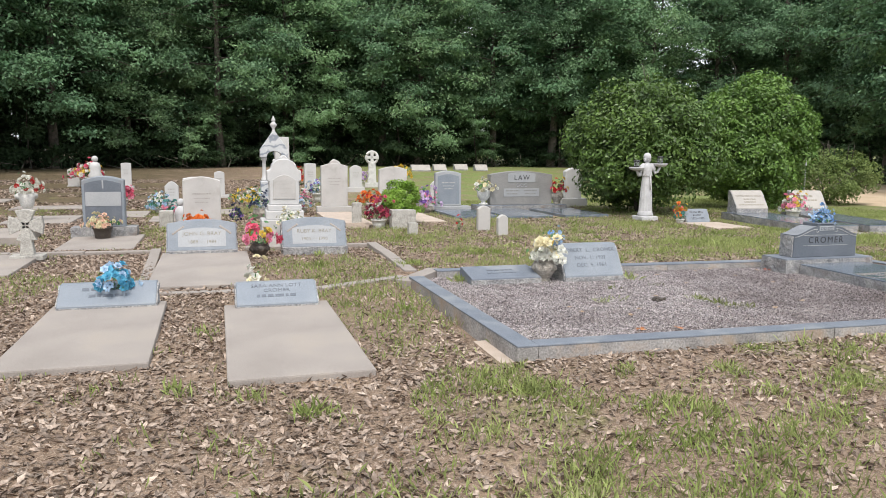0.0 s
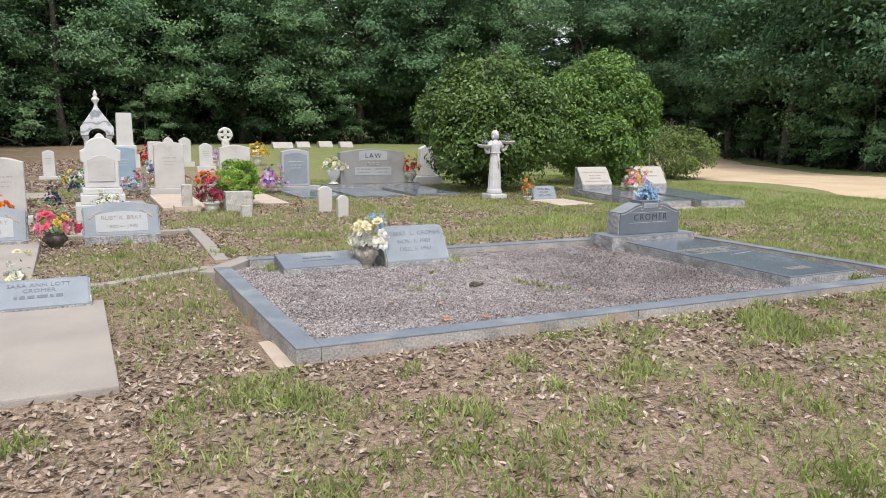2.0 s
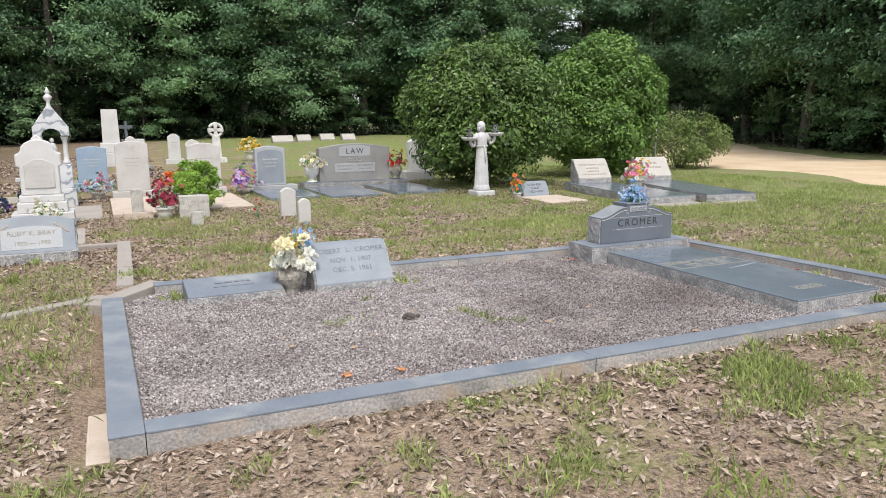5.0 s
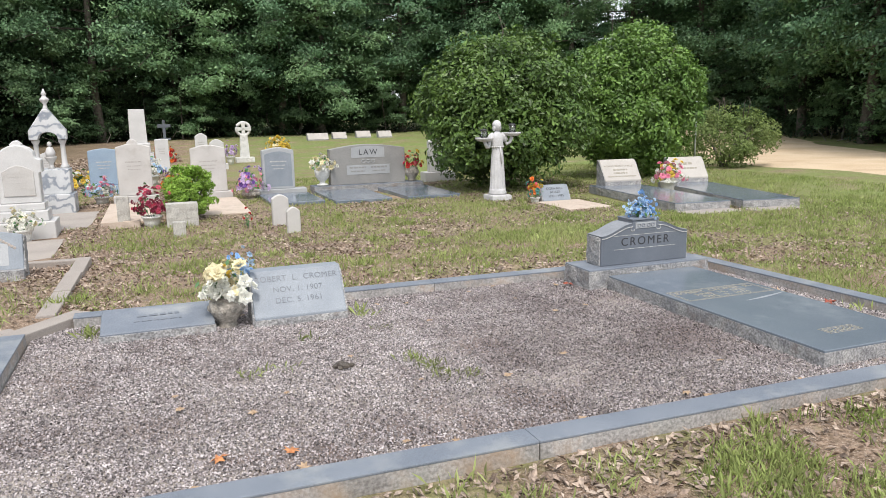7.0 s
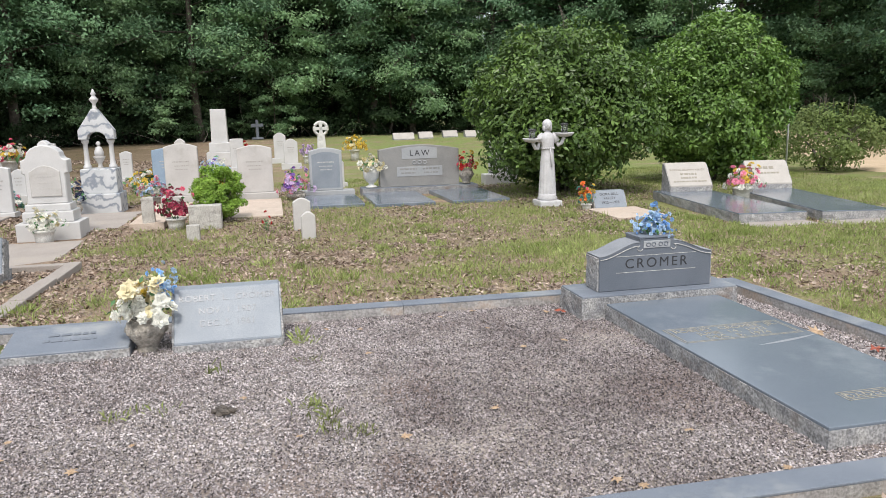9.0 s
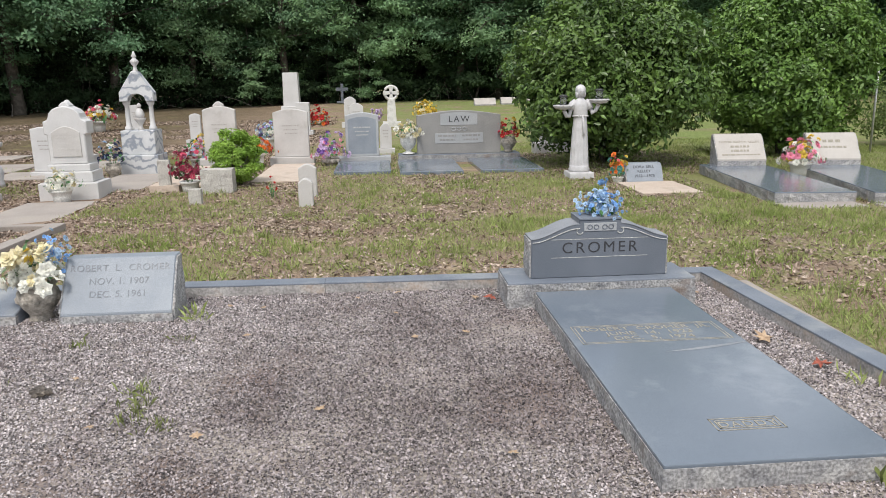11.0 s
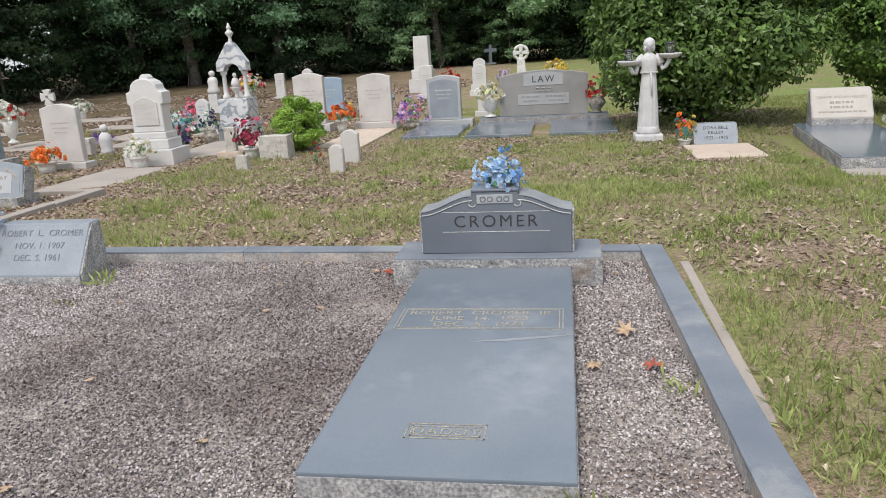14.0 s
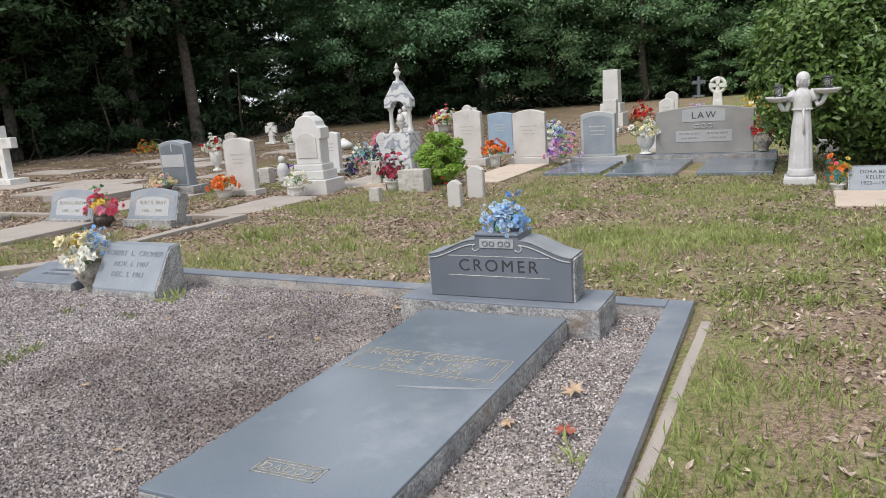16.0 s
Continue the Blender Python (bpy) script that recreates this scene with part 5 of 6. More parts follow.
GRANITE_SLANT = material("pale_pinkish_granite", [(0.38, 0.35, 0.32), (0.45, 0.42, 0.39)], 3, 0.6, 0.1, 200, 0.12)
slant_on_ledger(11.56, 14.0, 11.14, 11.2, -7, [("TOMMIE BROWN KELLEY", 0.68), ((0.3, 0.035), 0.5), ((0.3, 0.035), 0.34), ((0.6, 0.025), 0.18)])
slant_on_ledger(13.0, 13.8, 12.3, 10.95, -12, [((0.3, 0.05), 0.68), ((0.4, 0.035), 0.45)])
bouquet(12.28, 13.55, None, "white pot of pink, white and yellow silk flowers", "pot", [("pink", 0.45), ("white", 0.4), ("yellow", 0.25)], 0.27, 0.26, 60, 0.11, 60, 0.26, 0.17)

# flowers further back
for args in (
    (6.33, 17.42, 0.15, "white urn of cream silk flowers on a stone base", "goblet", [("white", 0.6), ("cream", 0.5)], 0.22, 0.22, 30, 0.12, 40, 0.36, 0.17),
    (8.35, 17.45, 0.15, "dark urn of red and yellow silk flowers on a stone base", "urn", [("red", 0.4), ("rose", 0.4), ("yellow", 0.25)], 0.2, 0.25, 26, 0.1, 50, 0.3, 0.16),
    (4.8, 17.2, None, "dark pot of lilac and pink silk flowers", "urn", [("lilac", 0.6), ("pink", 0.3), ("purple", 0.15)], 0.28, 0.33, 60, 0.1, 40, 0.18, 0.18),
    (3.42, 17.1, None, "white pot of orange silk flowers", "pot", [("orange", 1.0), ("red", 0.2)], 0.26, 0.18, 26, 0.12, 40, 0.28, 0.12),
    (2.92, 13.85, None, "white pot of burgundy silk flowers", "pot", [("burgundy", 0.8), ("rose", 0.3), ("white", 0.15)], 0.24, 0.32, 50, 0.09, 40, 0.18, 0.15),
    (1.95, 18.4, None, "pink and white silk wreath in a pale vase", "pot", [("white", 0.5), ("pink", 0.35), ("paleblue", 0.3)], 0.3, 0.24, 50, 0.1, 30, 0.16, 0.15),
    (4.25, 13.0, None, "single red silk flower in the grass", "none", [("red", 1.0)], 0.05, 0.26, 3, 0.08, 16),
    (7.45, 30.85, None, "yellow silk flowers in a white vase", "pot", [("yellow", 1.0), ("cream", 0.2)], 0.4, 0.35, 50, 0.15, 40, 0.42, 0.2),
    (5.6, 30.0, None, "lilac silk flowers in a small vase", "pot", [("lilac", 1.0)], 0.22, 0.4, 20, 0.14, 20, 0.3, 0.16),
    (3.4, 32.0, None, "red silk flowers beside a white stone", "none", [("red", 0.8), ("orange", 0.2)], 0.4, 0.5, 40, 0.16, 40),
    (-1.4, 19.75, None, "blue and white silk wreath on a stand", "pot", [("paleblue", 0.5), ("white", 0.4), ("teal", 0.4)], 0.28, 0.3, 50, 0.1, 60, 0.12, 0.14),
    (-2.6, 22.7, None, "bright pink silk flowers in a pot", "pot", [("pink", 0.6), ("rose", 0.6)], 0.3, 0.3, 60, 0.11, 40, 0.22, 0.16),
    (-1.05, 19.4, None, "teal and red silk flowers near the ground", "none", [("teal", 0.5), ("pink", 0.4), ("white", 0.3)], 0.25, 0.2, 40, 0.12, 30),
    (-3.74, 16.95, 0.06, "carved urn of white silk lilies with a few red ones", "goblet", [("white", 0.9), ("red", 0.12)], 0.25, 0.26, 40, 0.11, 60, 0.46, 0.15),
    (-17.5, 27.5, None, "yellow and orange silk flowers on a slab", "none", [("yellow", 0.7), ("orange", 0.5)], 0.6, 0.4, 60, 0.15, 40),
    (1.0, 24.2, None, "yellow and white silk flowers before a white stone", "none", [("yellow", 0.6), ("white", 0.4)], 0.6, 0.3, 50, 0.14, 50),
    (2.9, 22.5, None, "blue and white silk flowers in a pot", "pot", [("paleblue", 0.6), ("white", 0.4), ("purple", 0.2)], 0.35, 0.3, 50, 0.12, 40, 0.3, 0.2),
    (0.35, 16.5, None, "dark navy silk flowers in grass", "none", [("navy", 1.0), ("purple", 0.3)], 0.13, 0.28, 20, 0.08, 30),
    (-2.2, 17.7, None, "purple silk flowers on a slab", "none", [("purple", 0.8), ("lilac", 0.3)], 0.22, 0.18, 26, 0.1, 26),
    (-4.9, 32.0, None, "red, white and yellow silk flowers in a white pot", "pot", [("white", 0.5), ("rose", 0.5), ("yellow", 0.3)], 0.6, 0.45, 60, 0.18, 40, 0.4, 0.3),
):
    bouquet(*args)

# low markers on the far lawn
for x, y, w in ((11.2, 41.3, 1.1), (12.5, 41.8, 0.75), (14.0, 42.4, 0.8), (15.1, 41.9, 0.75)):
    slant_marker(x, y, w, 0.38, 0.5, 0.25, [], "low pale headstone far off on the lawn", mat=GRANITE_SLANT)


# ---- shrubs and trees ----
def clumped(rng, centres, radii, per, shell=0.55, loose=False):
    """Leaf places in uneven clumps, thickest at their outsides."""
    pos, out = [], []
    for c, r in zip(centres, radii):
        d = unit(rng.normal(0, 1, (per, 3)))
        q = rng.uniform(shell, 1.0, (per, 1)) ** 0.6
        if loose:
            q = np.abs(rng.normal(0, 0.55, (per, 1)))
        pos.append(c + d * q * r * np.array([1.15, 1.15, 0.45 if loose else 0.75]))
        out.append(unit(d + np.array([0, 0, 0.5])))
    return np.concatenate(pos), np.concatenate(out)


def shrub(x, y, w, h, label, mat, n, leaf, seed, lift=0.1, name="shrub", clumps=120, top=0.55, uprights=0, z=None):
    s = thing(name, x, y, label, "shrub", z=z)
    rng = np.random.default_rng(seed)
    d = unit(rng.normal(0, 1, (clumps, 3)))
    r = rng.uniform(0.55, 1.0, (clumps, 1)) ** 0.5
    wave = 1 + 0.14 * np.sin(d[:, :1] * 5 + seed) * np.cos(d[:, 1:2] * 4 + d[:, 2:] * 3)
    c = d * r * wave * np.array([w / 2, w / 2, h * 0.5]) * 0.9
    # the widest part sits low
    c[:, :2] *= (1.06 - 0.13 * np.clip(c[:, 2:] / (h * 0.5), -1, 1))
    c[:, 2] += h * 0.5 + lift
    c[:, 2] = np.maximum(c[:, 2], lift + 0.1)
    p, o = clumped(rng, c, rng.uniform(0.07, 0.15, clumps) * w, n // clumps)
    centre = np.array([0, 0, h * 0.45])
    o = unit(unit(p - centre) * 0.8 + o * 0.4 + np.array([0, 0, 0.35]))
    p[:, 2] = np.maximum(p[:, 2], 0.03)
    me = leaf_mesh("leaves", mat, seed, p, o, np.full(len(p), leaf), 0.55)
    ob = new("leaves", me)
    ob.parent = s
    bm = bmesh.new()
    for k in range(9):
        a = rng.uniform(0, 6.28)
        e = np.array([math.cos(a) * w * 0.36, math.sin(a) * w * 0.36, h * rng.uniform(0.5, 0.85)])
        bm = bm_tube([(0.06 * math.cos(a), 0.06 * math.sin(a), -0.05), tuple(e * np.array([0.35, 0.35, 0.5])), tuple(e)], [0.035 * w / 3, 0.025 * w / 3, 0.006], 6, bm)
    for k in range(uprights if w < 3 else uprights - 2):
        a, rr = rng.uniform(0, 6.28), rng.uniform(0, w * 0.3)
        bx, by = rr * math.cos(a), rr * math.sin(a)
        bm = bm_tube([(bx, by, h * 0.8), (bx + rng.uniform(-0.1, 0.1), by, h * 1.03), (bx + rng.uniform(-0.25, 0.25), by, h * 1.12)], [0.012, 0.008, 0.003], 5, bm)
    part("branchwork", bm, BARK, s)
    return s


shrub(10.05, 16.25, 3.4, 3.25, "large glossy green camellia shrub behind a statue", LEAF_GLOSSY, 52000, 0.11, 21, 0.1, "camellia_shrub", 260, uprights=5)
shrub(13.9, 17.1, 3.1, 3.7, "large dense glossy green camellia shrub", LEAF_GLOSSY_DEEP, 48000, 0.11, 22, 0.05, "camellia_shrub", 260, uprights=3)
shrub(18.1, 18.6, 2.7, 1.75, "loose yellow-green bush beside the road", LEAF_BRUSH, 9000, 0.09, 23, 0.0, "roadside_bush", 70, uprights=10)
shrub(16.0, 20.5, 2.0, 1.3, "loose yellow-green bush beside the road", LEAF_BRUSH, 5000, 0.09, 24, 0.0, "roadside_bush", 50)
shrub(3.5, 14.5, 0.82, 0.92, "small bright green boxwood shrub beside graves", LEAF_BOX, 16000, 0.045, 25, 0.0, "boxwood_shrub", 110)

s = thing("metal_pole", 15.9, 17.2, "thin galvanised pole beside a camellia shrub", "pole")
part("pole", bm_tube([(0, 0, 0), (0, 0, 1.95)], [0.022, 0.022], 10), POLE_METAL, s)

# a white monument half hidden by the camellia
s = thing("headstone", 9.6, 18.9, "white marble headstone half hidden by a camellia", "headstone")
part("base", bm_box(-0.4, 0.4, 0, 0.4, 0, 0.25, 0.015), MARBLE_BRIGHT, s)
part("die", bm_profile(arch(0.5, 0.25, 1.0, 0.1), 0.1, 0.3, 0.015), MARBLE_BRIGHT, s)


def tree(name, label, height, trunk_r, crown, clumps, leaves, leaf, mat, bark, seed, low=0.25, droop=0.0, lean=0.0):
    """A tree at the origin: tapered trunk, limbs, and a crown of leaf clumps on the limbs."""
    rng = np.random.default_rng(seed)
    s = new(name)
    tagged(s, label, "tree")
    top = np.array([lean * height, 0, height])
    path = [np.array([0, 0, -0.3])] + [top * t + np.array([rng.normal(0, 0.12), rng.normal(0, 0.12), 0]) for t in (0.02, 0.2, 0.4, 0.6, 0.8, 1.0)]
    rad = [trunk_r * 1.4, trunk_r * 1.1, trunk_r * 0.85, trunk_r * 0.7, trunk_r * 0.5, trunk_r * 0.3, trunk_r * 0.08]
    part("trunk", bm_tube([tuple(p) for p in path], rad, 9), bark, s)
    limbs = bmesh.new()
    centres, radii = [], []
    count = max(8, clumps // 7)
    for k in range(count):
        t = low + (0.98 - low) * (k + rng.uniform(0, 1)) / count
        base = top * t
        a = k * 2.4 + rng.uniform(-0.4, 0.4)
        reach = crown * (0.45 + 0.75 * math.sin(math.pi * min(1, (t - low) / (1 - low) * 0.75 + 0.25))) * rng.uniform(0.7, 1.1)
        up = rng.uniform(0.1, 0.45) * reach * (0.4 + t) - droop * reach
        mid = base + np.array([math.cos(a) * reach * 0.5, math.sin(a) * reach * 0.5, up * 0.7 + 0.05 * reach])
        end = base + np.array([math.cos(a) * reach, math.sin(a) * reach, up - droop * reach * 0.4])
        limbs = bm_tube([tuple(base), tuple(mid), tuple(end)], [trunk_r * 0.32 * (1 - 0.6 * t), trunk_r * 0.18 * (1 - 0.6 * t), 0.012], 5, limbs)
        for q in range(7):
            f = 0.35 + 0.65 * (q + rng.uniform(0, 1)) / 7
            c = (base * (1 - f) ** 2 + 2 * mid * f * (1 - f) + end * f * f) + rng.normal(0, 0.26 * crown / 3, 3) * np.array([1, 1, 1.3])
            centres.append(c)
            radii.append(rng.uniform(0.17, 0.32) * crown)
    part("branchwork", limbs, bark, s)
    p, o = clumped(rng, centres, radii, max(4, leaves // len(centres)), 0.3, True)
    out = unit(p * np.array([1, 1, 0.0])) * 0.45 + o * 0.5 + np.array([0, 0, 0.55])
    me = leaf_mesh("crown", mat, seed, p, unit(out), np.full(len(p), leaf), 0.5)
    ob = new("crown", me)
    ob.parent = s
    return s


OAK_A = tree("oak_tree", "broad green oak at the edge of the woods", 15, 0.26, 5.0, 220, 60000, 0.2, LEAF_OAK, BARK, 31, 0.22, 0.2)
OAK_B = tree("oak_tree", "broad pale green oak at the edge of the woods", 14, 0.22, 4.8, 220, 60000, 0.2, LEAF_OAK_PALE, BARK, 32, 0.18, 0.25)
OAK_C = tree("oak_tree", "tall oak in the woods with shade painted into its leaves", 17, 0.3, 4.8, 160, 26000, 0.34, LEAF_SHADED, BARK, 33, 0.3, 0.1)
UNDER = tree("understory_tree", "slim leafy young tree with shade painted into its leaves", 7, 0.08, 2.7, 90, 12000, 0.27, LEAF_SHADED, BARK, 34, 0.12, 0.2)
PINE = tree("pine_tree", "tall bare-stemmed pine in the woods", 22, 0.24, 3.0, 70, 9000, 0.25, LEAF_SHADED, BARK_PINE, 35, 0.7, 0.05)
SAP = tree("understory_tree", "pale green young tree at the edge of the woods", 6.5, 0.07, 2.7, 90, 13000, 0.24, LEAF_OAK_PALE, BARK, 36, 0.15, 0.3)
EDGE = [(-25, -6), (-23, 8), (-22, 24), (-17, 38), (-6, 45), (8, 49), (20, 50), (30, 46), (36, 38), (33, 27), (29, 17), (26.5, 5), (25, -8)]


def along(step, off):
    """Places along the edge of the woods, off metres outside it."""
    pts = []
    for (ax_, ay_), (bx_, by_) in zip(EDGE, EDGE[1:]):
        a, b = Vector((ax_, ay_)), Vector((bx_, by_))
        d = (b - a)
        n = max(1, round(d.length / step))
        nrm = Vector((-d.y, d.x)).normalized()
        for i in range(n):
            pts.append(a + d * ((i + 0.5) / n) + nrm * off)
    return pts


rt = random.Random(8)
used = set()


def plant(kind, x, y, sc, turn):
    m = pose(x, y, ground_z(x, y), 0, 0, turn)
    if kind.name not in used:
        used.add(kind.name)
        kind.matrix_world = m @ Matrix.Diagonal((sc, sc, sc, 1))
        return kind
    keep = kind.scale.copy()
    kind.scale = (sc, sc, sc)
    c = copy_thing(kind, m)
    kind.scale = keep
    return c


for off, step, kinds, lo, hi in ((1.5, 4.2, (OAK_A, OAK_B, OAK_A), 0.85, 1.15), (0.8, 6.0, (SAP, SAP, UNDER), 0.5, 0.9), (7, 4.2, (OAK_C, OAK_A, OAK_B), 0.95, 1.25), (13, 5.5, (OAK_C, PINE, OAK_C), 1.0, 1.3), (21, 6.5, (OAK_C,), 1.05, 1.4),
                                 (2.5, 2.4, (UNDER,), 0.5, 0.8), (5.0, 2.8, (UNDER, UNDER, SAP), 0.7, 1.1), (10.0, 3.2, (UNDER,), 0.8, 1.2), (15.0, 3.0, (UNDER,), 0.9, 1.4), (20.0, 3.0, (UNDER,), 1.1, 1.5), (25.0, 3.0, (UNDER,), 1.2, 1.7), (27, 4.5, (OAK_C,), 1.0, 1.3), (31, 4.0, (UNDER,), 1.6, 2.2)):
    for p in along(step, off):
        if p.y < 12:
            continue
        kind = rt.choice(kinds)
        # the western edge takes the darkened trees, so shade there is in leaf colour
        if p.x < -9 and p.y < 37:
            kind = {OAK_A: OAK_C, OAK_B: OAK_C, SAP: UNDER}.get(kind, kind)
        plant(kind, p.x + rt.uniform(-1.3, 1.3), p.y + rt.uniform(-1.3, 1.3), rt.uniform(lo, hi), rt.uniform(0, 360))
for x, y in ((35.5, 41.0), (36.2, 40.6)):
    plant(PINE, x, y, 1.0, x * 40)


def thicket():
    """Low brush and dead branches along the foot of the woods."""
    rng = np.random.default_rng(41)
    cs, rs = [], []
    for off in (0.5, 1.5, 3.0, 5.0, 9.0, 14.0, 19.0):
        for p in along(0.9, off):
            if p.y < 12:
                continue
            r = rng.uniform(0.4, 1.1) * (1 if off < 1 else 1.5)
            if rng.uniform() < (0.55 if off < 2 else 0.9):
                cs.append((p.x + rng.normal(0, 0.8), p.y + rng.normal(0, 0.8), ground_z(p.x, p.y) + r * 0.6))
                rs.append(r)
    p, o = clumped(rng, np.array(cs), rs, 150, 0.3)
    p[:, 2] = np.maximum(p[:, 2], -0.1)
    # brush leaves take the same colour with shade painted in
    ob = new("woodland_brush", leaf_mesh("woodland_brush", LEAF_SHADED, 42, p, o, np.full(len(p), 0.2), 0.7))
    tagged(ob, "low brush along the foot of the woods, colour darkened for shade", "brush", kind="stuff")
    bm = bmesh.new()
    for p in along(1.1, 0.4):
        x, y = p.x + rng.normal(0, 0.9), p.y + rng.normal(0, 0.9)
        a, ln = rng.uniform(0, 6.28), rng.uniform(0.6, 2.0)
        z = ground_z(x, y)
        one = bmesh.new()
        one = bm_tube([(x, y, z), (x + ln * 0.5 * math.cos(a), y + ln * 0.5 * math.sin(a), z + rng.uniform(0.1, 0.6)), (x + ln * math.cos(a + 0.3), y + ln * math.sin(a + 0.3), z + rng.uniform(0.1, 1.0))], [0.025, 0.018, 0.005], 4, one)
        me = bpy.data.meshes.new("t")
        one.to_mesh(me)
        one.free()
        bm.from_mesh(me)
        bpy.data.meshes.remove(me)
    tagged(part("fallen_branches", bm, TWIG), "dead fallen branches at the foot of the woods", "branches", kind="stuff")


thicket()


# ---- grass and leaf litter ----
COVER = [(8.4, 8.56, 4.5, 8.1), (1.75, 1.93, 4.45, 5.55), (1.85, 8.5, 4.48, 8.15), (0.02, 0.91, 4.42, 6.9), (-1.38, -0.46, 4.95, 7.0), (-0.72, 0.36, 7.72, 10.5), (-2.35, -1.25, 11.9, 14), (-4.6, -2.2, 8.9, 10.6), (0.75, 1.75, 11.2, 14), (2.15, 2.95, 14.4, 17.4), (3.68, 4.5, 14.6, 17.4), (6.1, 8.6, 15.2, 17.6), (4.95, 5.95, 15.4, 17.4), (9.35, 10.2, 12.3, 13.6), (10.6, 11.7, 10.8, 14.3), (11.9, 13.0, 10.7, 14.3), (0.9, 2.0, 14.5, 17.6)]


def open_ground(p):
    ok = np.ones(len(p), bool)
    for a, b, c, d in COVER:
        ok &= ~((p[:, 0] > a) & (p[:, 0] < b) & (p[:, 1] > c) & (p[:, 1] < d))
    return ok


def field(p, scale, seed):
    """Smooth random values in the plane, from sums of turned waves."""
    rng = np.random.default_rng(seed)
    v = np.zeros(len(p))
    for k in range(14):
        a, f = rng.uniform(0, 6.28), scale * rng.uniform(0.5, 2.2)
        v += np.sin((p[:, 0] * math.cos(a) + p[:, 1] * math.sin(a)) * f + rng.uniform(0, 6.28))
    return v / 3.7


def heights(p):
    return np.array([ground_z(x, y) for x, y in p])


def grass():
    rng = np.random.default_rng(51)
    n = 800000
    # thicker near the path, thinner far off
    p = np.stack([rng.uniform(-6, 17, n), -3 + 25.5 * rng.uniform(0, 1, n) ** 1.5], 1)
    east = np.clip((p[:, 0] + 1) / 7, 0, 1)
    dens = 0.04 + 0.27 * east + 0.4 * field(p, 1.3, 1) + 0.35 * field(p, 6, 2)
    dens -= 0.45 * np.exp(-((p[:, 1] - 4.3) / 0.35) ** 2) * (p[:, 0] > 1.5) * (p[:, 0] < 8.6)
    dens += 0.3 * (p[:, 0] > 9.5) * (p[:, 1] > 6) + 0.16 * (p[:, 0] > 2.3) * (p[:, 1] > 8.2)
    dens *= np.clip((p[:, 1] + 3) / 3, 0, 1) * np.clip((p[:, 0] + 6) / 2, 0, 1)
    p = p[(rng.uniform(0, 1, n) < dens * 0.8) & open_ground(p)]
    # rank patches in front of the plot and east of it
    q = np.concatenate([np.stack([rng.uniform(1.0, 11, 330000), rng.uniform(0.8, 4.4, 330000)], 1), np.stack([rng.uniform(8.5, 15, 260000), rng.uniform(3, 13, 260000)], 1)])
    rank = 0.6 * field(q, 2.2, 5) + 0.8 * field(q, 9, 6)
    q = q[(rng.uniform(0, 1, len(q)) < rank * np.where(q[:, 0] > 8.5, 0.3, 0.36)) & open_ground(q)]
    # tufts
    t = np.stack([rng.uniform(-2, 13, 420), rng.uniform(1.5, 14, 420)], 1)
    t = t[(rng.uniform(0, 1, len(t)) < np.clip((t[:, 0] + 2) / 8, 0.15, 1)) & open_ground(t)]
    tp = np.repeat(t, 45, 0) + rng.normal(0, 1, (len(t) * 45, 2)) * np.repeat(rng.uniform(0.03, 0.12, (len(t), 1)), 45, 0)
    size = np.concatenate([rng.uniform(0.03, 0.085, len(p)), rng.uniform(0.03, 0.08, len(q)), rng.uniform(0.04, 0.11, len(tp))])
    p = np.concatenate([p, q, tp])
    ok = open_ground(p)
    p, size = p[ok], size[ok]
    pos = np.column_stack([p, heights(p) - 0.004])
    az = unit(np.column_stack([rng.normal(0, 0.45, (len(p), 2)), np.ones(len(p))]))
    ax = unit(np.cross(az, rng.normal(0, 1, (len(p), 3))))
    blade = [(-0.035, 0, 0), (0.035, 0, 0), (0.03, 0.12, 0.6), (0.0, 0.4, 1.0)]
    me = soft_mesh("grass", scatter(blade, pos, ax, np.cross(az, ax), az, size), [(0, 1, 2), (0, 2, 3)], 4, GRASS)
    tagged(new("grass", me), "patchy green grass over bare soil", "grass", kind="stuff")


grass()


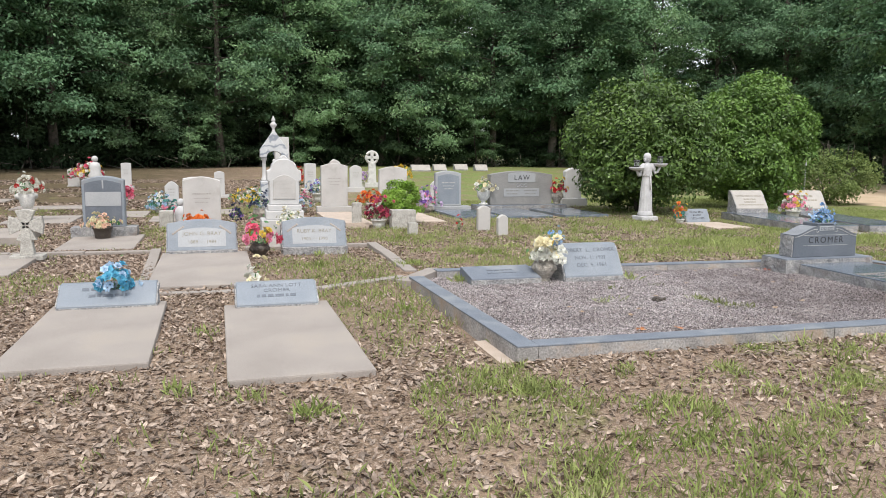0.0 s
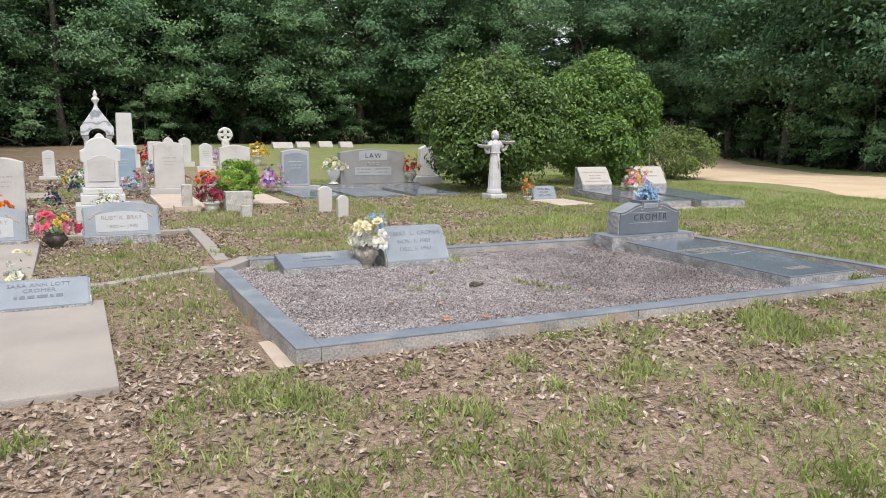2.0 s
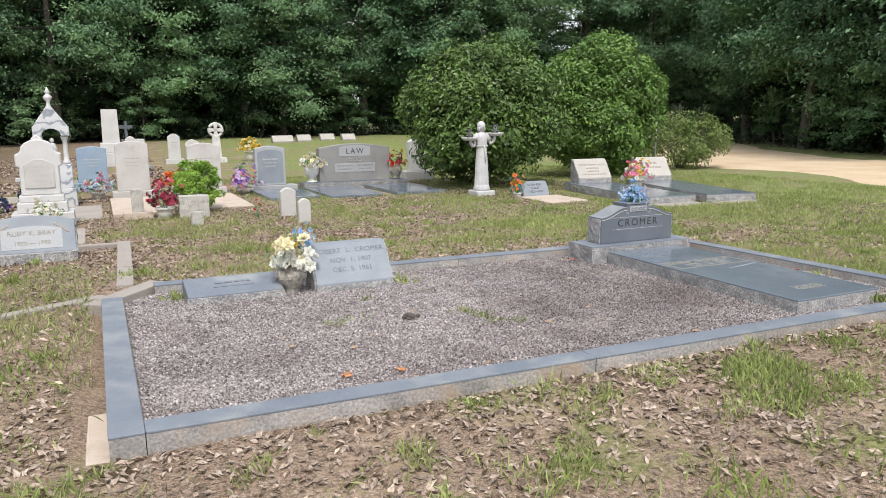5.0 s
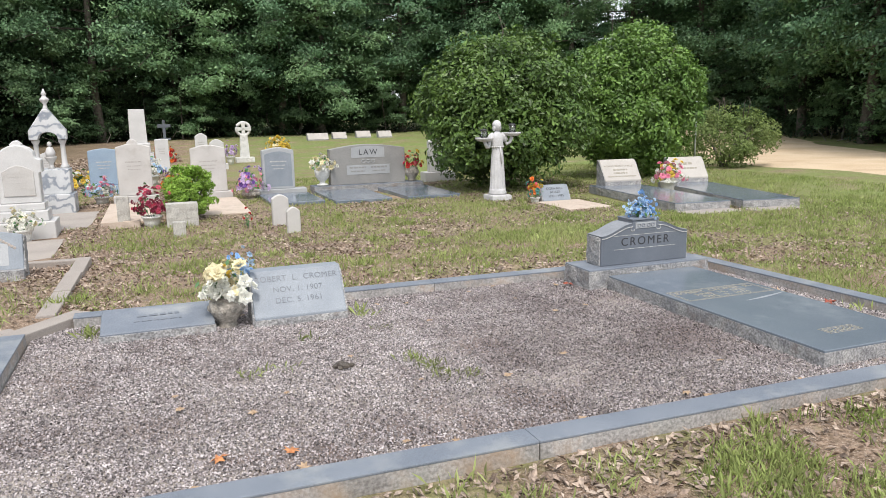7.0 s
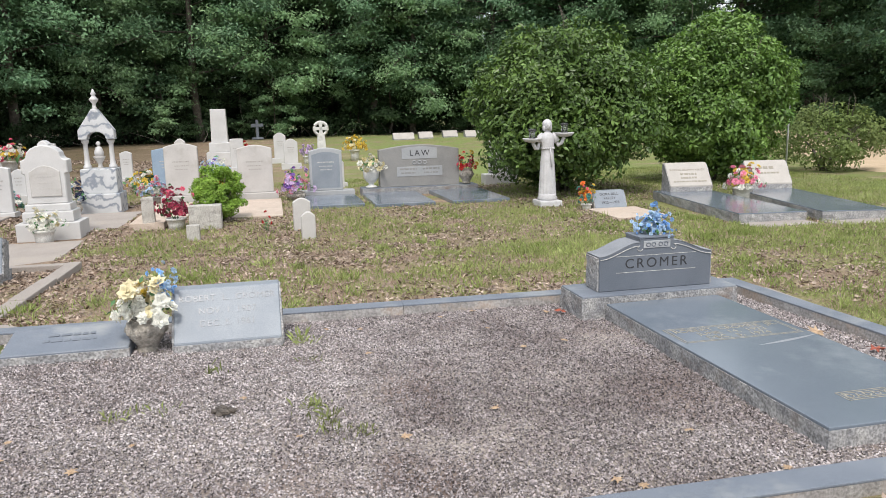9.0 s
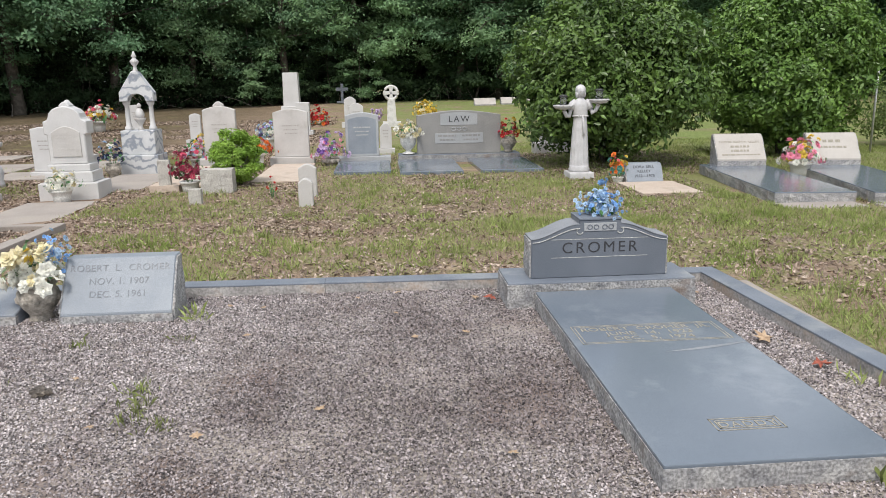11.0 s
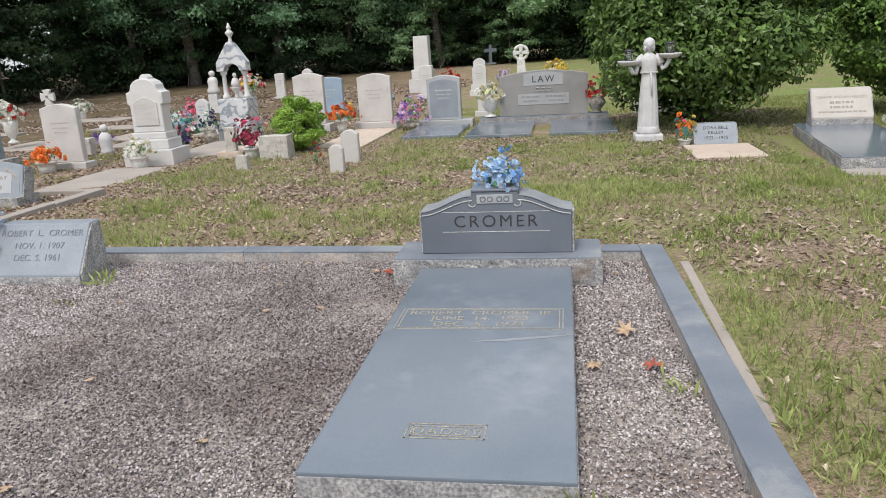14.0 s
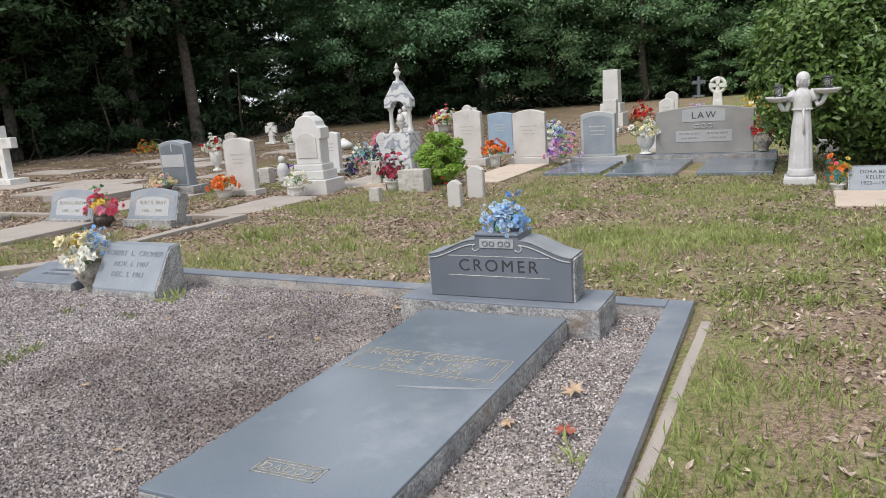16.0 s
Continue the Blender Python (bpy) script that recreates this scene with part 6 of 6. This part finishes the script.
def litter():
    rng = np.random.default_rng(61)
    n = 520000
    p = np.stack([rng.uniform(-7, 14, n), -3 + 22 * rng.uniform(0, 1, n) ** 1.5], 1)
    west = np.clip((5 - p[:, 0]) / 7, 0, 1)
    dens = 0.42 + 0.5 * west - 0.3 * field(p, 1.3, 1) + 0.15 * field(p, 3, 7)
    dens += 0.6 * np.exp(-((p[:, 1] - 4.42) / 0.14) ** 2) * (p[:, 0] > 1.7) * (p[:, 0] < 8.6)
    dens += 0.7 * np.exp(-((p[:, 0] - 9.8) / 1.8) ** 2 - ((p[:, 1] - 15.3) / 1.0) ** 2)
    dens *= np.clip((p[:, 1] + 3) / 3, 0, 1)
    p = p[(rng.uniform(0, 1, n) < dens) & open_ground(p)]
    # drifts under the oaks
    far = np.stack([rng.uniform(-22, 4, 110000), rng.uniform(12, 36, 110000)], 1)
    far = far[(field(far, 0.9, 9) + 0.5 > rng.uniform(0, 1, len(far))) & open_ground(far)]
    size = np.concatenate([rng.uniform(0.022, 0.07, len(p)), rng.uniform(0.06, 0.13, len(far))])
    p = np.concatenate([p, far])
    pos = np.column_stack([p, heights(p) + rng.uniform(0.004, 0.016, len(p))])
    ax, ay, az = axes(rng, np.tile([0, 0, 1.0], (len(p), 1)), 0.5)
    leaf = [(-0.5, 0, 0.1), (-0.08, 0.22, 0.16), (0.5, 0.06, 0.0), (0.02, -0.2, 0.14)]
    me = soft_mesh("leaf_litter", scatter(leaf, pos, ax, ay, az, size), [(0, 2, 1), (0, 3, 2)], 4, LITTER)
    tagged(new("leaf_litter", me), "scattered dry brown oak leaves", "leaves", kind="stuff")


litter()


def fallen_leaf(x, y, z, size, mat, label, seed):
    """A lobed fallen leaf, slightly curled."""
    rng = random.Random(seed)
    bm = bmesh.new()
    c = bm.verts.new((0, 0, 0.01))
    ring = []
    for i in range(14):
        a = 2 * math.pi * i / 14
        r = size * (1.0 if i % 2 == 0 else 0.45) * rng.uniform(0.8, 1.1)
        ring.append(bm.verts.new((r * math.cos(a), r * math.sin(a), rng.uniform(0.0, 0.35) * size)))
    for i in range(14):
        bm.faces.new((c, ring[i], ring[(i + 1) % 14]))
    ob = part("fallen_leaf", bm, mat)
    ob.matrix_world = pose(x, y, z, rng.uniform(-10, 10), rng.uniform(-10, 10), rng.uniform(0, 360))
    return tagged(ob, label, "leaf")


ORANGE_LEAF = material("orange_fallen_leaf", [(0.42, 0.16, 0.06), (0.52, 0.24, 0.1)], 9, 0.8, 0.1, 60, 0.2)
TAN_LEAF = material("tan_fallen_leaf", [(0.35, 0.24, 0.15), (0.45, 0.33, 0.22)], 9, 0.8, 0.1, 60, 0.2)
fallen_leaf(8.15, 6.12, 0.05, 0.07, RED_LEAF, "curled red-brown fallen leaf on gravel", 1)
fallen_leaf(8.06, 6.56, 0.045, 0.075, TAN_LEAF, "pale tan fallen leaf on gravel", 2)
fallen_leaf(7.88, 6.12, 0.045, 0.05, TAN_LEAF, "tan fallen leaf beside a ledger", 3)
fallen_leaf(6.55, 7.6, 0.05, 0.06, RED_LEAF, "brown fallen leaf on gravel", 4)
fallen_leaf(3.21, 5.1, 0.085, 0.055, ORANGE_LEAF, "orange fallen leaf on gravel", 5)
fallen_leaf(3.54, 5.05, 0.085, 0.05, ORANGE_LEAF, "orange fallen leaf on gravel", 6)
for k in range(60):
    x, y = rt.uniform(2.2, 8.2), rt.choice((rt.uniform(4.75, 4.95), rt.uniform(4.8, 7.8), rt.uniform(7.6, 7.9)))
    if 6.7 < x < 7.9 and y > 4.9:
        continue
    fallen_leaf(x, y, plot_z(x, y) + 0.008, rt.uniform(0.02, 0.04), TAN_LEAF, "small dry leaf on gravel", k + 10)


def weed(x, y, z, n, h, label, seed):
    rng = np.random.default_rng(seed)
    pos = np.column_stack([rng.normal(x, 0.05, n), rng.normal(y, 0.05, n), np.full(n, z)])
    az = unit(np.column_stack([rng.normal(0, 0.5, (n, 2)), np.ones(n)]))
    ax = unit(np.cross(az, rng.normal(0, 1, (n, 3))))
    me = soft_mesh("weed", scatter([(-0.02, 0, 0), (0.02, 0, 0), (0.016, 0.12, 0.6), (0, 0.45, 0.95)], pos, ax, np.cross(az, ax), az, h * rng.uniform(0.5, 1.2, n)), [(0, 1, 2), (0, 2, 3)], 4, GRASS)
    return tagged(new("weed", me), label, "weed", kind="stuff")


for x, y, n, h in ((2.5, 7.62, 40, 0.1), (4.5, 7.42, 30, 0.1), (4.55, 6.17, 40, 0.07), (4.6, 5.95, 40, 0.07), (4.62, 5.8, 30, 0.06), (4.57, 6.97, 14, 0.06), (3.5, 6.25, 20, 0.07), (3.95, 6.9, 14, 0.07), (3.7, 6.3, 14, 0.06), (4.75, 5.75, 24, 0.06), (7.78, 4.93, 70, 0.1), (7.9, 4.88, 50, 0.09), (8.2, 5.9, 18, 0.09), (1.98, 5.0, 20, 0.08)):
    weed(x, y, plot_z(x, y) - 0.01, n, h, "small green weed growing in gravel", int(x * 100))

s = thing("pine_cone", 4.06, 6.15, "small dark broken cone on gravel", "cone", z=0.068)
bm = bmesh.new()
for k in range(14):
    bmesh.ops.create_icosphere(bm, subdivisions=1, radius=0.018, matrix=pose(rt.uniform(-0.05, 0.05), rt.uniform(-0.03, 0.03), rt.uniform(0.005, 0.03), rt.uniform(0, 90), 0, 0) @ Matrix.Diagonal((1.4, 1, 0.6, 1)))
part("cone", bm, DARK_URN, s)
